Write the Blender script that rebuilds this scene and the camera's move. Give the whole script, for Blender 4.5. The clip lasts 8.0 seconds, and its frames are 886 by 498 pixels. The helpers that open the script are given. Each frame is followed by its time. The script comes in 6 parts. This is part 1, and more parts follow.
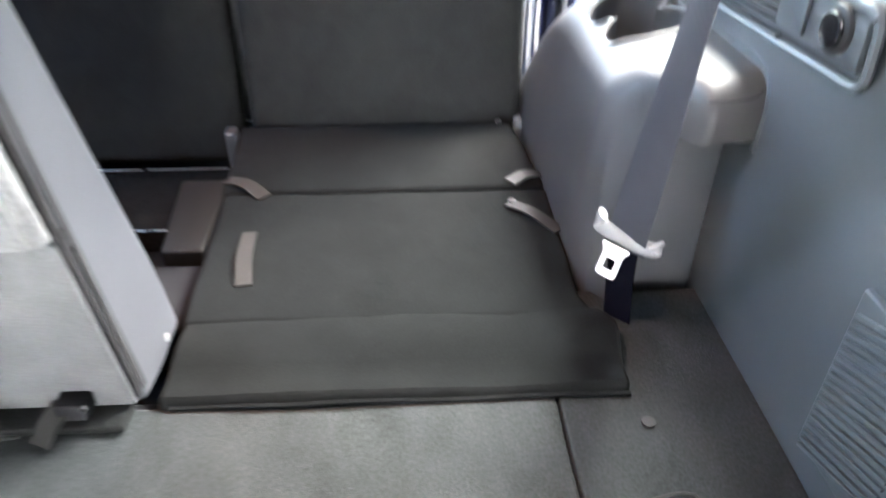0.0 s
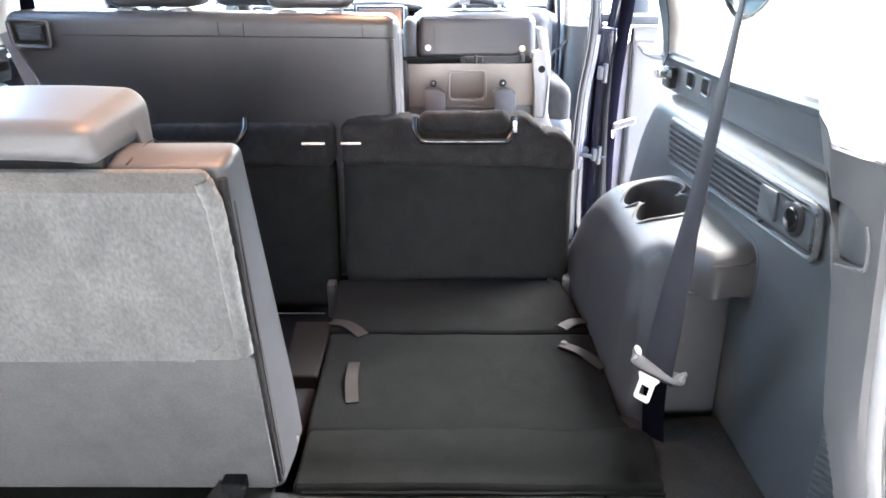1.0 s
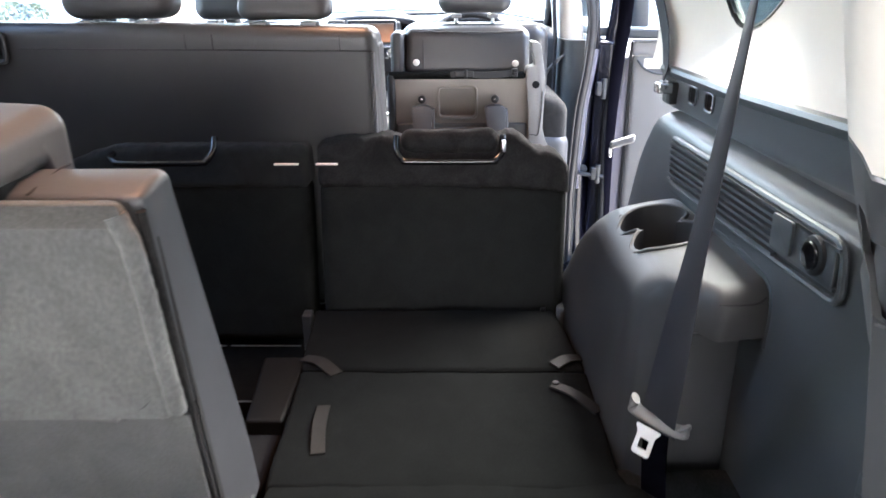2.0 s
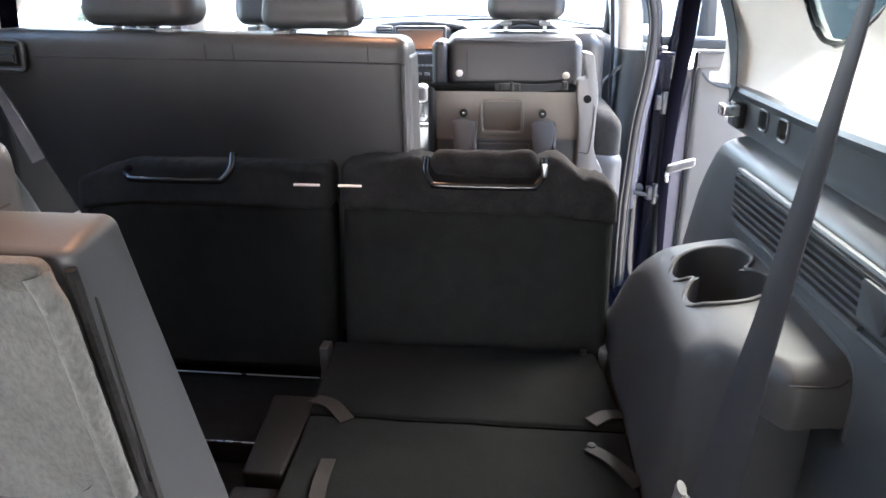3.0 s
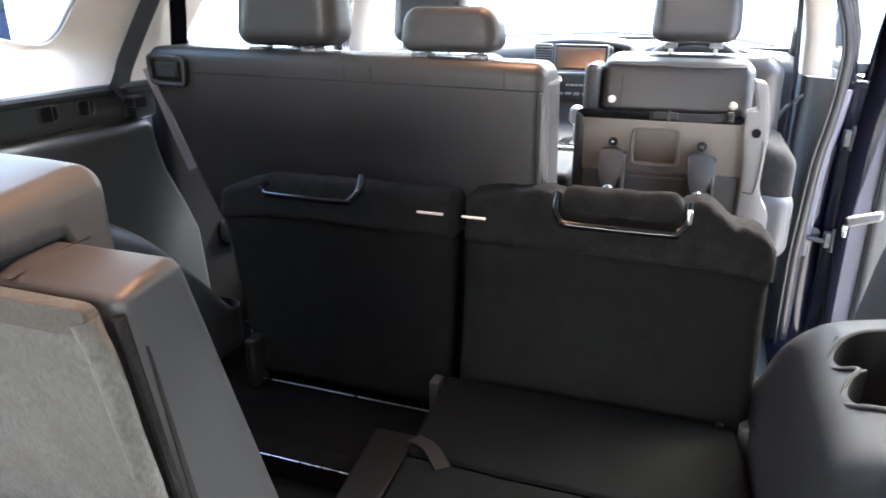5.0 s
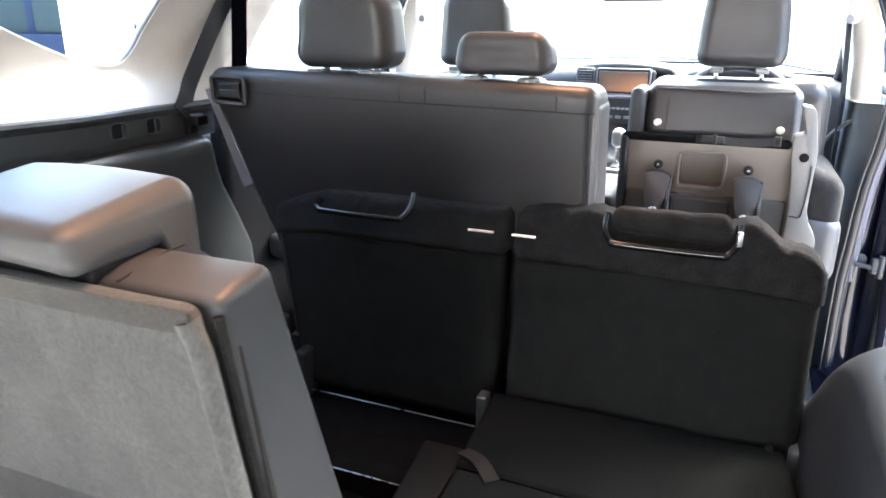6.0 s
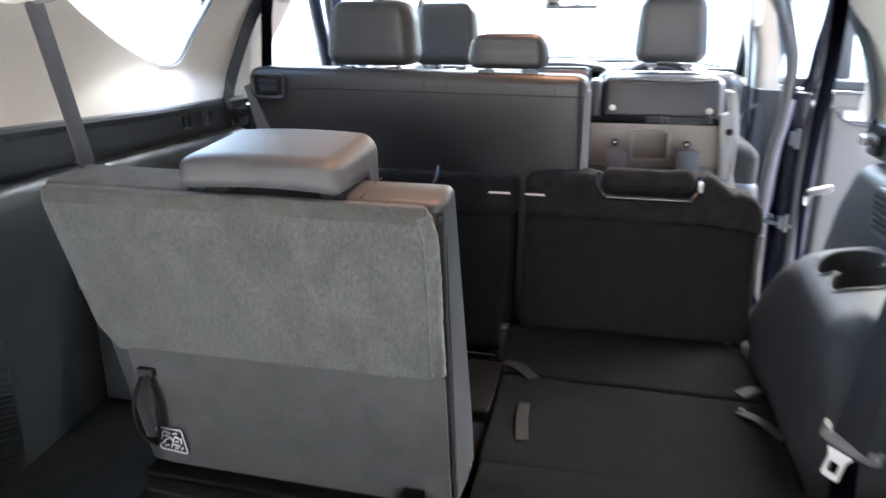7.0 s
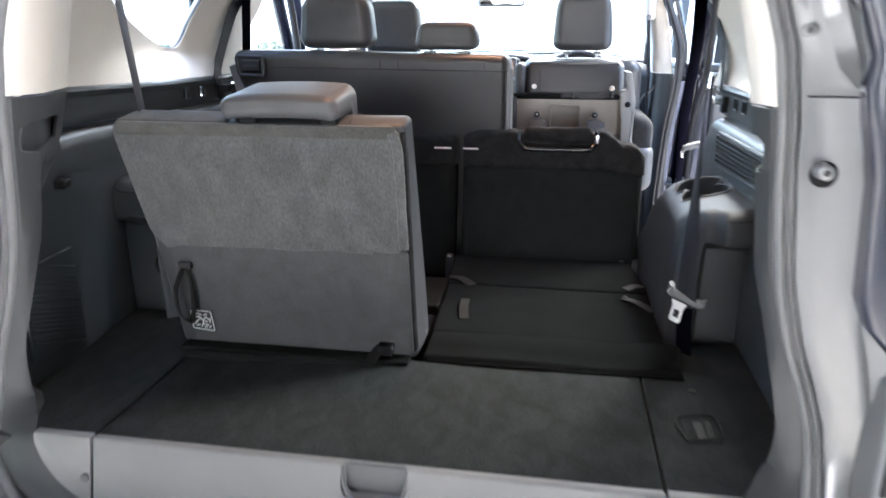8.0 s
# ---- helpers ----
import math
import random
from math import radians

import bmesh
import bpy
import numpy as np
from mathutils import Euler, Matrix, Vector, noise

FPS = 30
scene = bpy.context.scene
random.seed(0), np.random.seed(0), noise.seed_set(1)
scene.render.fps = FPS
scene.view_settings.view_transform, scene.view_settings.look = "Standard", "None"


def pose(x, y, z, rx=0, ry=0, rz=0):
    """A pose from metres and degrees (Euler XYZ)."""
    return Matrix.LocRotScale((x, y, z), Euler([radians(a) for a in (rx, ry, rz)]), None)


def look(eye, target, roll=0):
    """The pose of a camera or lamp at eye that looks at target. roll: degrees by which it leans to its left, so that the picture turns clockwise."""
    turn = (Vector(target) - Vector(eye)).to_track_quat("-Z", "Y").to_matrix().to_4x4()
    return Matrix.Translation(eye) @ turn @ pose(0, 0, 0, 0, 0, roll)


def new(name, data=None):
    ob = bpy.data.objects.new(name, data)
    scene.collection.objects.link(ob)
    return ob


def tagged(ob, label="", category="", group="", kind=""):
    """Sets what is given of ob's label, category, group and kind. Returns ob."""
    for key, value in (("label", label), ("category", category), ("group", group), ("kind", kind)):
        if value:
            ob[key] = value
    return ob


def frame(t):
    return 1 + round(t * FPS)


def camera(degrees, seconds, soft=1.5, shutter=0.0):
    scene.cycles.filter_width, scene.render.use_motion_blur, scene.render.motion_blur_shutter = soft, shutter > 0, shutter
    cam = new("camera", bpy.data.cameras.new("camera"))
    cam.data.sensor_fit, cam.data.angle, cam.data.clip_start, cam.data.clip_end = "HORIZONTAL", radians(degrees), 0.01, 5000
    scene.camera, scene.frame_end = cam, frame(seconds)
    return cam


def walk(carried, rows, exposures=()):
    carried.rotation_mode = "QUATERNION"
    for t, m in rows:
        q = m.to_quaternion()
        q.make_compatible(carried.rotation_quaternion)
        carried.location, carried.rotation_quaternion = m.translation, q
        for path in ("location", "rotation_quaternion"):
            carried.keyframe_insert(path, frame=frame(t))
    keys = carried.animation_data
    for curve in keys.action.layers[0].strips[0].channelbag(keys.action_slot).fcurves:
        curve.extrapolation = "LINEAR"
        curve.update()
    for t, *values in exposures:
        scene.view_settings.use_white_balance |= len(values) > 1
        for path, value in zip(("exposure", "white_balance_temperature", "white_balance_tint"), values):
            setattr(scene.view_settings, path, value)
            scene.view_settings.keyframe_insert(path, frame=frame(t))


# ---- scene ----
cam = camera(65.5, 8.0, soft=1.6, shutter=0.5)
PATH = [
    (0, (0.288, -0.154, 0.528), (0.377, 1.48, -0.622), 0.3),
    (0.2, (0.268, -0.224, 0.566), (0.312, 1.48, -0.48), 0.4),
    (0.5, (0.258, -0.312, 0.606), (0.257, 1.487, -0.267), -0.1),
    (1, (0.234, -0.371, 0.625), (0.212, 1.482, -0.128), -0.3),
    (1.2, (0.226, -0.374, 0.621), (0.206, 1.486, -0.112), -0.2),
    (2.3, (0.291, -0.201, 0.608), (0.251, 1.668, -0.102), -0.5),
    (2.5, (0.3, -0.163, 0.611), (0.229, 1.705, -0.099), -0.0),
    (3, (0.309, -0.137, 0.615), (0.117, 1.726, -0.088), -0.2),
    (3.5, (0.312, -0.124, 0.614), (0.105, 1.742, -0.075), -0.2),
    (4, (0.326, -0.108, 0.612), (0.106, 1.76, -0.069), -0.2),
    (4.5, (0.335, -0.067, 0.618), (-0.118, 1.759, -0.058), 0.2),
    (5, (0.348, -0.045, 0.632), (-0.286, 1.728, -0.042), 0.1),
    (5.2, (0.347, -0.048, 0.632), (-0.322, 1.717, -0.03), -0.0),
    (6.3, (0.319, -0.136, 0.635), (-0.413, 1.622, 0.024), 0.3),
    (6.5, (0.306, -0.197, 0.635), (-0.43, 1.559, 0.024), 0.2),
    (6.7, (0.26, -0.29, 0.629), (-0.408, 1.496, 0.026), 0.0),
    (7, (0.199, -0.437, 0.63), (-0.275, 1.411, 0.028), -0.1),
    (7.3, (0.186, -0.552, 0.633), (-0.164, 1.324, 0.036), -0.4),
    (7.5, (0.194, -0.639, 0.623), (-0.136, 1.242, 0.031), -0.1),
    (7.8, (0.233, -0.757, 0.598), (-0.089, 1.128, 0.011), -0.0),
    (8, (0.268, -0.834, 0.591), (-0.052, 1.049, -0.001), -0.1),
]
EXPOSURES = [(0.0, 6.85, 5950, 10), (0.5, 6.85, 5950, 11), (1.0, 6.05, 5950, 11), (1.2, 5.65, 5980, 11), (2.4, 4.96, 6100, 11),
             (5.0, 4.96, 6220, 10), (6.5, 5.2, 6050, 9), (7.0, 4.72, 5950, 9), (8.0, 4.62, 5880, 9)]
walk(cam, [(t, look(eye, target, roll)) for t, eye, target, roll in PATH], EXPOSURES)

# ---- world and light ----
world = bpy.data.worlds.new("sky")
scene.world = world
world.use_nodes = True
wn, wl = world.node_tree.nodes, world.node_tree.links
sky = wn.new("ShaderNodeTexSky")
sky.sky_type, sky.sun_disc = "NISHITA", False
sky.sun_elevation, sky.sun_rotation = radians(48), radians(34)
sky.dust_density, sky.air_density = 4.0, 1.2
wn["Background"].inputs["Strength"].default_value = 0.15
wl.new(sky.outputs["Color"], wn["Background"].inputs["Color"])
sun = new("sun", bpy.data.lights.new("sun", "SUN"))
sun.data.energy, sun.data.angle, sun.data.color = 2.0, radians(55), (1.0, 0.93, 0.84)
sun.matrix_world = look((6, 9, 12), (0, 0.4, 0))
# two unseen dome lamps, added for the warm tint on the seat tops
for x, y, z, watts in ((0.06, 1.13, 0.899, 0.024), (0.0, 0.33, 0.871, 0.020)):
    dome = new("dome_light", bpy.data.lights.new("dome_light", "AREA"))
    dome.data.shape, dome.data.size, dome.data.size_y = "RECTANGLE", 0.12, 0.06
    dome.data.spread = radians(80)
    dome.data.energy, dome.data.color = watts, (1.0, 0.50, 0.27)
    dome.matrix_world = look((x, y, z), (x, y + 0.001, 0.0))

# ---- materials ----


def node_mat(name):
    m = bpy.data.materials.new(name)
    m.use_nodes = True
    return m, m.node_tree.nodes, m.node_tree.links, m.node_tree.nodes["Principled BSDF"]


def surface(name, color, rough=0.5, metal=0.0, var=0.12, scale=30.0, bump=0.15, grain=600.0, depth=0.0006, spec=0.5,
            wear=0.1, kind="noise", sheen=0.0, coat=0.0):
    """A procedural surface: two scales of colour change, a grain that lifts the surface, and uneven gloss."""
    m, n, l, b = node_mat(name)
    tc = n.new("ShaderNodeTexCoord")
    big = n.new("ShaderNodeTexNoise")
    big.inputs["Scale"].default_value, big.inputs["Detail"].default_value = scale, 5.0
    fine = n.new("ShaderNodeTexVoronoi" if kind == "pebble" else "ShaderNodeTexNoise")
    fine.inputs["Scale"].default_value = grain
    if kind != "pebble":
        fine.inputs["Detail"].default_value = 3.0
    fine_out = fine.outputs["Distance"] if kind == "pebble" else fine.outputs["Fac"]
    for t in (big, fine):
        l.new(tc.outputs["Object"], t.inputs["Vector"])
    mix = n.new("ShaderNodeMath")
    mix.operation = "MULTIPLY_ADD"
    mix.inputs[1].default_value, mix.inputs[2].default_value = wear, 0.0
    l.new(fine_out, mix.inputs[0])
    add = n.new("ShaderNodeMath")
    l.new(big.outputs["Fac"], add.inputs[0])
    l.new(mix.outputs[0], add.inputs[1])
    ramp = n.new("ShaderNodeValToRGB")
    lo = [max(0.0, c * (1 - var)) for c in color]
    hi = [min(1.0, c * (1 + var)) for c in color]
    ramp.color_ramp.elements[0].position, ramp.color_ramp.elements[1].position = 0.32, 0.75
    ramp.color_ramp.elements[0].color, ramp.color_ramp.elements[1].color = (*lo, 1), (*hi, 1)
    l.new(add.outputs[0], ramp.inputs["Fac"])
    l.new(ramp.outputs["Color"], b.inputs["Base Color"])
    ro = n.new("ShaderNodeMapRange")
    ro.inputs["To Min"].default_value, ro.inputs["To Max"].default_value = max(0.02, rough - 0.07), min(1.0, rough + 0.07)
    l.new(big.outputs["Fac"], ro.inputs["Value"])
    l.new(ro.outputs["Result"], b.inputs["Roughness"])
    bu = n.new("ShaderNodeBump")
    bu.inputs["Strength"].default_value, bu.inputs["Distance"].default_value = bump, depth
    l.new(fine_out, bu.inputs["Height"])
    l.new(bu.outputs["Normal"], b.inputs["Normal"])
    b.inputs["Metallic"].default_value = metal
    b.inputs["Specular IOR Level"].default_value = spec
    b.inputs["Sheen Weight"].default_value = sheen
    b.inputs["Coat Weight"].default_value = coat
    return m


def carpet(name, color, nap=0.35, fuzz=420.0, patch=22.0, sheen=0.25, speck=0.24, lie=(1.0, 1.0, 1.0)):
    """Cut-pile carpet: brushed patches, fibre speckle and a deep fibre relief."""
    m, n, l, b = node_mat(name)
    tc = n.new("ShaderNodeTexCoord")
    a, f, g = (n.new("ShaderNodeTexNoise") for _ in range(3))
    for t, s, d in ((a, patch, 6.0), (f, fuzz, 4.0), (g, fuzz * 3.1, 2.0)):
        t.inputs["Scale"].default_value, t.inputs["Detail"].default_value = s, d
        l.new(tc.outputs["Object"], t.inputs["Vector"])
    a.inputs["Distortion"].default_value = 0.8
    mp = n.new("ShaderNodeMapping")
    mp.inputs["Scale"].default_value = lie
    l.new(tc.outputs["Object"], mp.inputs["Vector"])
    l.new(mp.outputs["Vector"], a.inputs["Vector"])
    l.new(mp.outputs["Vector"], f.inputs["Vector"])
    s1 = n.new("ShaderNodeMix")
    s1.data_type = "RGBA"
    s1.inputs["A"].default_value = (*[c * (1 - nap) for c in color], 1)
    s1.inputs["B"].default_value = (*[c * (1 + nap) for c in color], 1)
    mr = n.new("ShaderNodeMapRange")
    mr.inputs["From Min"].default_value, mr.inputs["From Max"].default_value = 0.33, 0.67
    l.new(a.outputs["Fac"], mr.inputs["Value"])
    l.new(mr.outputs["Result"], s1.inputs["Factor"])
    s2 = n.new("ShaderNodeMix")
    s2.data_type, s2.blend_type = "RGBA", "MULTIPLY"
    s2.inputs["Factor"].default_value = 1.0
    fr = n.new("ShaderNodeMapRange")
    fr.inputs["From Min"].default_value, fr.inputs["From Max"].default_value = 0.3, 0.7
    fr.inputs["To Min"].default_value, fr.inputs["To Max"].default_value = 1 - speck, 1 + speck
    l.new(f.outputs["Fac"], fr.inputs["Value"])
    l.new(s1.outputs["Result"], s2.inputs["A"])
    l.new(fr.outputs["Result"], s2.inputs["B"])
    l.new(s2.outputs["Result"], b.inputs["Base Color"])
    bu = n.new("ShaderNodeBump")
    bu.inputs["Strength"].default_value, bu.inputs["Distance"].default_value = 0.5, 0.0014
    ad = n.new("ShaderNodeMath")
    l.new(f.outputs["Fac"], ad.inputs[0])
    l.new(g.outputs["Fac"], ad.inputs[1])
    l.new(ad.outputs[0], bu.inputs["Height"])
    l.new(bu.outputs["Normal"], b.inputs["Normal"])
    b.inputs["Roughness"].default_value = 0.95
    b.inputs["Specular IOR Level"].default_value = 0.3 * sheen
    b.inputs["Sheen Weight"].default_value = sheen
    b.inputs["Sheen Roughness"].default_value = 0.6
    return m


def webbing(name, color, spec=0.15):
    """Woven belt with ribs along its length."""
    m = surface(name, color, 0.6, var=0.1, grain=900, bump=0.15, depth=0.0003, spec=spec)
    n, l = m.node_tree.nodes, m.node_tree.links
    w = n.new("ShaderNodeTexWave")
    w.inputs["Scale"].default_value, w.inputs["Distortion"].default_value = 320.0, 0.2
    bu = next(x for x in n if x.bl_idname == "ShaderNodeBump")
    tc = next(x for x in n if x.bl_idname == "ShaderNodeTexCoord")
    l.new(tc.outputs["Object"], w.inputs["Vector"])
    l.new(w.outputs["Fac"], bu.inputs["Height"])
    return m


def display(name, color, strength):
    """A display's reflected glare made as a glow, brightest in its low right corner."""
    m, n, l, b = node_mat(name)
    tc, sep, low, mul = (n.new("ShaderNode" + k) for k in ("TexCoord", "SeparateXYZ", "Math", "Math"))
    low.operation, mul.operation = "MULTIPLY_ADD", "MULTIPLY"
    low.inputs[1].default_value, low.inputs[2].default_value = -0.93 * strength, strength
    l.new(tc.outputs["Generated"], sep.inputs[0])
    l.new(sep.outputs["Z"], low.inputs[0])
    l.new(sep.outputs["X"], mul.inputs[0])
    l.new(low.outputs[0], mul.inputs[1])
    l.new(mul.outputs[0], b.inputs["Emission Strength"])
    b.inputs["Emission Color"].default_value = (*color, 1)
    b.inputs["Base Color"].default_value = (0.05, 0.03, 0.02, 1)
    b.inputs["Roughness"].default_value = 0.3
    return m


def clear_glass(name, tint):
    """A thin pane: mostly clear, with a faint mirror image."""
    m, n, l, b = node_mat(name)
    tr = n.new("ShaderNodeBsdfTransparent")
    tr.inputs["Color"].default_value = (*tint, 1)
    gl = n.new("ShaderNodeBsdfGlossy")
    gl.inputs["Roughness"].default_value = 0.02
    mx = n.new("ShaderNodeMixShader")
    mx.inputs["Fac"].default_value = 0.03
    l.new(tr.outputs["BSDF"], mx.inputs[1])
    l.new(gl.outputs["BSDF"], mx.inputs[2])
    l.new(mx.outputs["Shader"], n["Material Output"].inputs["Surface"])
    return m


M_FLOOR = carpet("floor_carpet", (0.0222, 0.0247, 0.0252), 0.20, 330, 28, 0.03, 0.28, (1.0, 0.6, 1.0))
M_SEATBACK = carpet("seat_back_carpet", (0.072, 0.075, 0.075), 0.16, 300, 26, 0.25, 0.28, (1.0, 1.0, 0.55))
M_SEATLOW = carpet("seat_lower_carpet", (0.069, 0.071, 0.072), 0.13, 380, 16, 0.15, 0.17)
M_SEATHEM = carpet("seat_hem_carpet", (0.066, 0.065, 0.062), 0.2, 430, 30, 0.15)
# dark carpet toned down further for the shade over the folded seat
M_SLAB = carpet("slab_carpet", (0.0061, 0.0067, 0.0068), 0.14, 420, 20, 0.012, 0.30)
# well carpet with the recess's shade put into its tone; also black padding
M_WELL = carpet("well_carpet", (0.0065, 0.0068, 0.0068), 0.2, 270, 28, 0.0, 0.3)
M_BLACK = carpet("black_felt", (0.0142, 0.0148, 0.0146), 0.13, 650, 20, 0.0)
M_FUZZ = carpet("black_fleece", (0.0185, 0.018, 0.0185), 0.26, 300, 30, 0.02, 0.24)
M_FLAP = carpet("flap_carpet", (0.022, 0.023, 0.0226), 0.25, 500, 14, 0.05)
M_FUZZ_D = carpet("dark_fleece", (0.0165, 0.0165, 0.017), 0.2, 400, 30, 0.06, 0.15)
M_LEATHER = surface("grey_leather", (0.064, 0.064, 0.067), 0.48, var=0.1, scale=18, kind="pebble", grain=520, bump=0.16, depth=0.0005)
M_LEATHER_D = surface("dark_leather", (0.027, 0.0265, 0.028), 0.45, var=0.12, scale=14, kind="pebble", grain=480, bump=0.22, depth=0.0005)
M_PLASTIC = surface("slate_trim_plastic", (0.047, 0.054, 0.060), 0.40, var=0.08, scale=9, kind="pebble", grain=900, bump=0.2, depth=0.0003)
M_HUMP = surface("charcoal_trim_plastic", (0.034, 0.0335, 0.0335), 0.50, var=0.07, scale=9, kind="pebble", grain=900, bump=0.2, depth=0.0003)
M_DARKPL = surface("black_plastic", (0.014, 0.014, 0.015), 0.5, var=0.15, scale=16, grain=800, bump=0.12, depth=0.0003, spec=0.3)
M_UNDER = surface("seat_base_plastic", (0.135, 0.119, 0.104), 0.36, var=0.1, scale=12, grain=700, bump=0.15, depth=0.0003)
M_GLOSS = surface("gloss_black", (0.006, 0.006, 0.007), 0.16, var=0.1, scale=20, grain=300, bump=0.02)
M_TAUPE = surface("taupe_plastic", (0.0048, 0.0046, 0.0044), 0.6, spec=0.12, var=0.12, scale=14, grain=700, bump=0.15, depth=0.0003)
M_LIGHTPL = surface("light_grey_plastic", (0.155, 0.155, 0.157), 0.45, var=0.06, scale=10, grain=700, bump=0.1, depth=0.0002)
M_MIDPL = surface("mid_grey_plastic", (0.095, 0.097, 0.102), 0.48, var=0.07, scale=9, kind="pebble", grain=900, bump=0.18, depth=0.0003)
M_CREAM = surface("cream_trim", (0.69, 0.66, 0.612), 0.7, var=0.04, scale=8, grain=900, bump=0.12, depth=0.0003)
M_RUBBER = surface("rubber_seal", (0.018, 0.018, 0.020), 0.6, var=0.15, scale=30, grain=500, bump=0.1, spec=0.3)
# flat black; on hole discs and left door panels it stands for shade
M_HOLE = surface("matte_black_and_shade", (0.010, 0.010, 0.011), 0.9, var=0.1, scale=30, grain=300, bump=0.05, spec=0.1)
M_SEAL = surface("grey_flocked_seal", (0.17, 0.17, 0.175), 0.6, var=0.1, scale=30, grain=600, bump=0.2)
M_PAINT = surface("grey_metallic_paint", (0.19, 0.192, 0.198), 0.38, metal=0.35, var=0.05, scale=12, grain=1500, bump=0.03, coat=0.6)
M_OLIVE = surface("grey_green_render", (0.15, 0.18, 0.165), 0.8, var=0.12, scale=0.7, grain=30, bump=0.2, depth=0.003)
M_BLUESIGN = surface("blue_sign", (0.03, 0.10, 0.42), 0.4, var=0.05, scale=2, grain=50, bump=0.0)
M_PAINT_D = surface("dark_blue_paint", (0.005, 0.006, 0.014), 0.22, var=0.08, scale=8, grain=900, bump=0.01, coat=0.2, spec=0.25)
M_CHROME = surface("chrome", (0.75, 0.75, 0.76), 0.14, metal=1.0, var=0.05, scale=30, grain=300, bump=0.02)
M_STEEL = surface("steel_rod", (0.42, 0.42, 0.43), 0.28, metal=1.0, var=0.1, scale=40, grain=400, bump=0.05)
M_BELT = webbing("belt_webbing", (0.028, 0.029, 0.035))
M_BELT_D = webbing("navy_webbing", (0.002, 0.002, 0.0035), 0.0)
M_BRACKET = surface("pale_bracket_plastic", (0.18, 0.178, 0.175), 0.4, var=0.06, scale=12, grain=700, bump=0.1, depth=0.0002)
M_DOORCARD = surface("pale_door_panel", (0.155, 0.155, 0.155), 0.55, var=0.05, scale=9, kind="pebble", grain=900, bump=0.15, depth=0.0003)
M_LILAC = surface("lilac_grey_paint", (0.19, 0.185, 0.225), 0.35, var=0.05, scale=10, grain=900, bump=0.02, coat=0.5)
M_TRIM = surface("grey_pillar_plastic", (0.041, 0.043, 0.046), 0.5, var=0.07, scale=9, kind="pebble", grain=900, bump=0.18, depth=0.0003)
M_LEATHER_L = surface("light_grey_leather", (0.027, 0.027, 0.029), 0.42, var=0.1, scale=14, kind="pebble", grain=480, bump=0.22, depth=0.0005)
M_LEATHER_S = surface("slate_leather", (0.042, 0.044, 0.049), 0.48, var=0.1, scale=14, kind="pebble", grain=480, bump=0.14, depth=0.0005)
M_SEAL_D = surface("dark_grey_seal", (0.026, 0.026, 0.029), 0.42, var=0.1, scale=30, grain=600, bump=0.15)
M_BELT_L = webbing("pale_belt_webbing", (0.085, 0.088, 0.105))
# webbing lightened to carry window light in its colour
M_BELT_LIT = webbing("window_lit_webbing", (0.40, 0.40, 0.46))
M_STRAP = webbing("strap_webbing", (0.0145, 0.0138, 0.013))
M_WHITE = surface("white_mark", (0.78, 0.78, 0.78), 0.5, var=0.05, scale=40, grain=500, bump=0.02)
M_TAG = surface("pale_tag", (0.86, 0.84, 0.80), 0.4, var=0.06, scale=60, grain=500, bump=0.05)
M_LAMP = surface("smoked_lamp_lens", (0.035, 0.038, 0.055), 0.2, var=0.1, scale=10, grain=200, bump=0.02, coat=0.5)
# the brown in the glass stands for a warm reflection
M_SCREEN = surface("display_glass", (0.030, 0.024, 0.020), 0.3, var=0.15, scale=10, grain=200, bump=0.0)
# orange reflection on the display, given off as glow
M_GLARE = display("display_glare", (1.0, 0.42, 0.20), 0.028)
M_GLASS = clear_glass("window_glass", (0.93, 0.96, 0.95))
M_GLASS_D = clear_glass("privacy_glass", (0.42, 0.46, 0.44))
M_GROUND = surface("pale_concrete", (0.42, 0.41, 0.39), 0.85, var=0.12, scale=1.2, grain=60, bump=0.3, depth=0.003)
M_WALL = surface("pale_render", (0.80, 0.79, 0.77), 0.8, var=0.05, scale=0.8, grain=40, bump=0.2, depth=0.003)
M_LEAF = surface("leaves", (0.11, 0.12, 0.08), 0.55, var=0.4, scale=6, grain=40, bump=0.2, depth=0.002)
M_BARK = surface("bark", (0.16, 0.12, 0.09), 0.9, var=0.3, scale=8, grain=30, bump=0.6, depth=0.01)
M_CARGLASS = surface("dark_car_glass", (0.010, 0.016, 0.019), 0.4, var=0.1, scale=2, grain=50, bump=0.0, spec=0.05)
M_TYRE = surface("tyre_rubber", (0.022, 0.022, 0.022), 0.75, var=0.15, scale=10, grain=80, bump=0.2)
M_BLUECAR = surface("navy_car_paint", (0.006, 0.010, 0.022), 0.5, var=0.08, scale=3, grain=90, bump=0.0, spec=0.04)
# glowing lens of the added, unseen ceiling lamps
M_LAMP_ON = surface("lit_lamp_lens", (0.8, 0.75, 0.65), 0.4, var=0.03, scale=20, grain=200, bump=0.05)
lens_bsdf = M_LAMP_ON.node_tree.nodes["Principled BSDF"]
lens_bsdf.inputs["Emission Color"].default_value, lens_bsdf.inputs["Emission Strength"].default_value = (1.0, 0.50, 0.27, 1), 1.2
M_HEADLINER = surface("headliner_cloth", (0.62, 0.57, 0.50), 0.9, var=0.05, scale=10, grain=700, bump=0.2)

# ---- building helpers ----


def world_of(o):
    base = world_of(o.parent) @ o.matrix_parent_inverse if o.parent else Matrix()
    return base @ o.matrix_basis


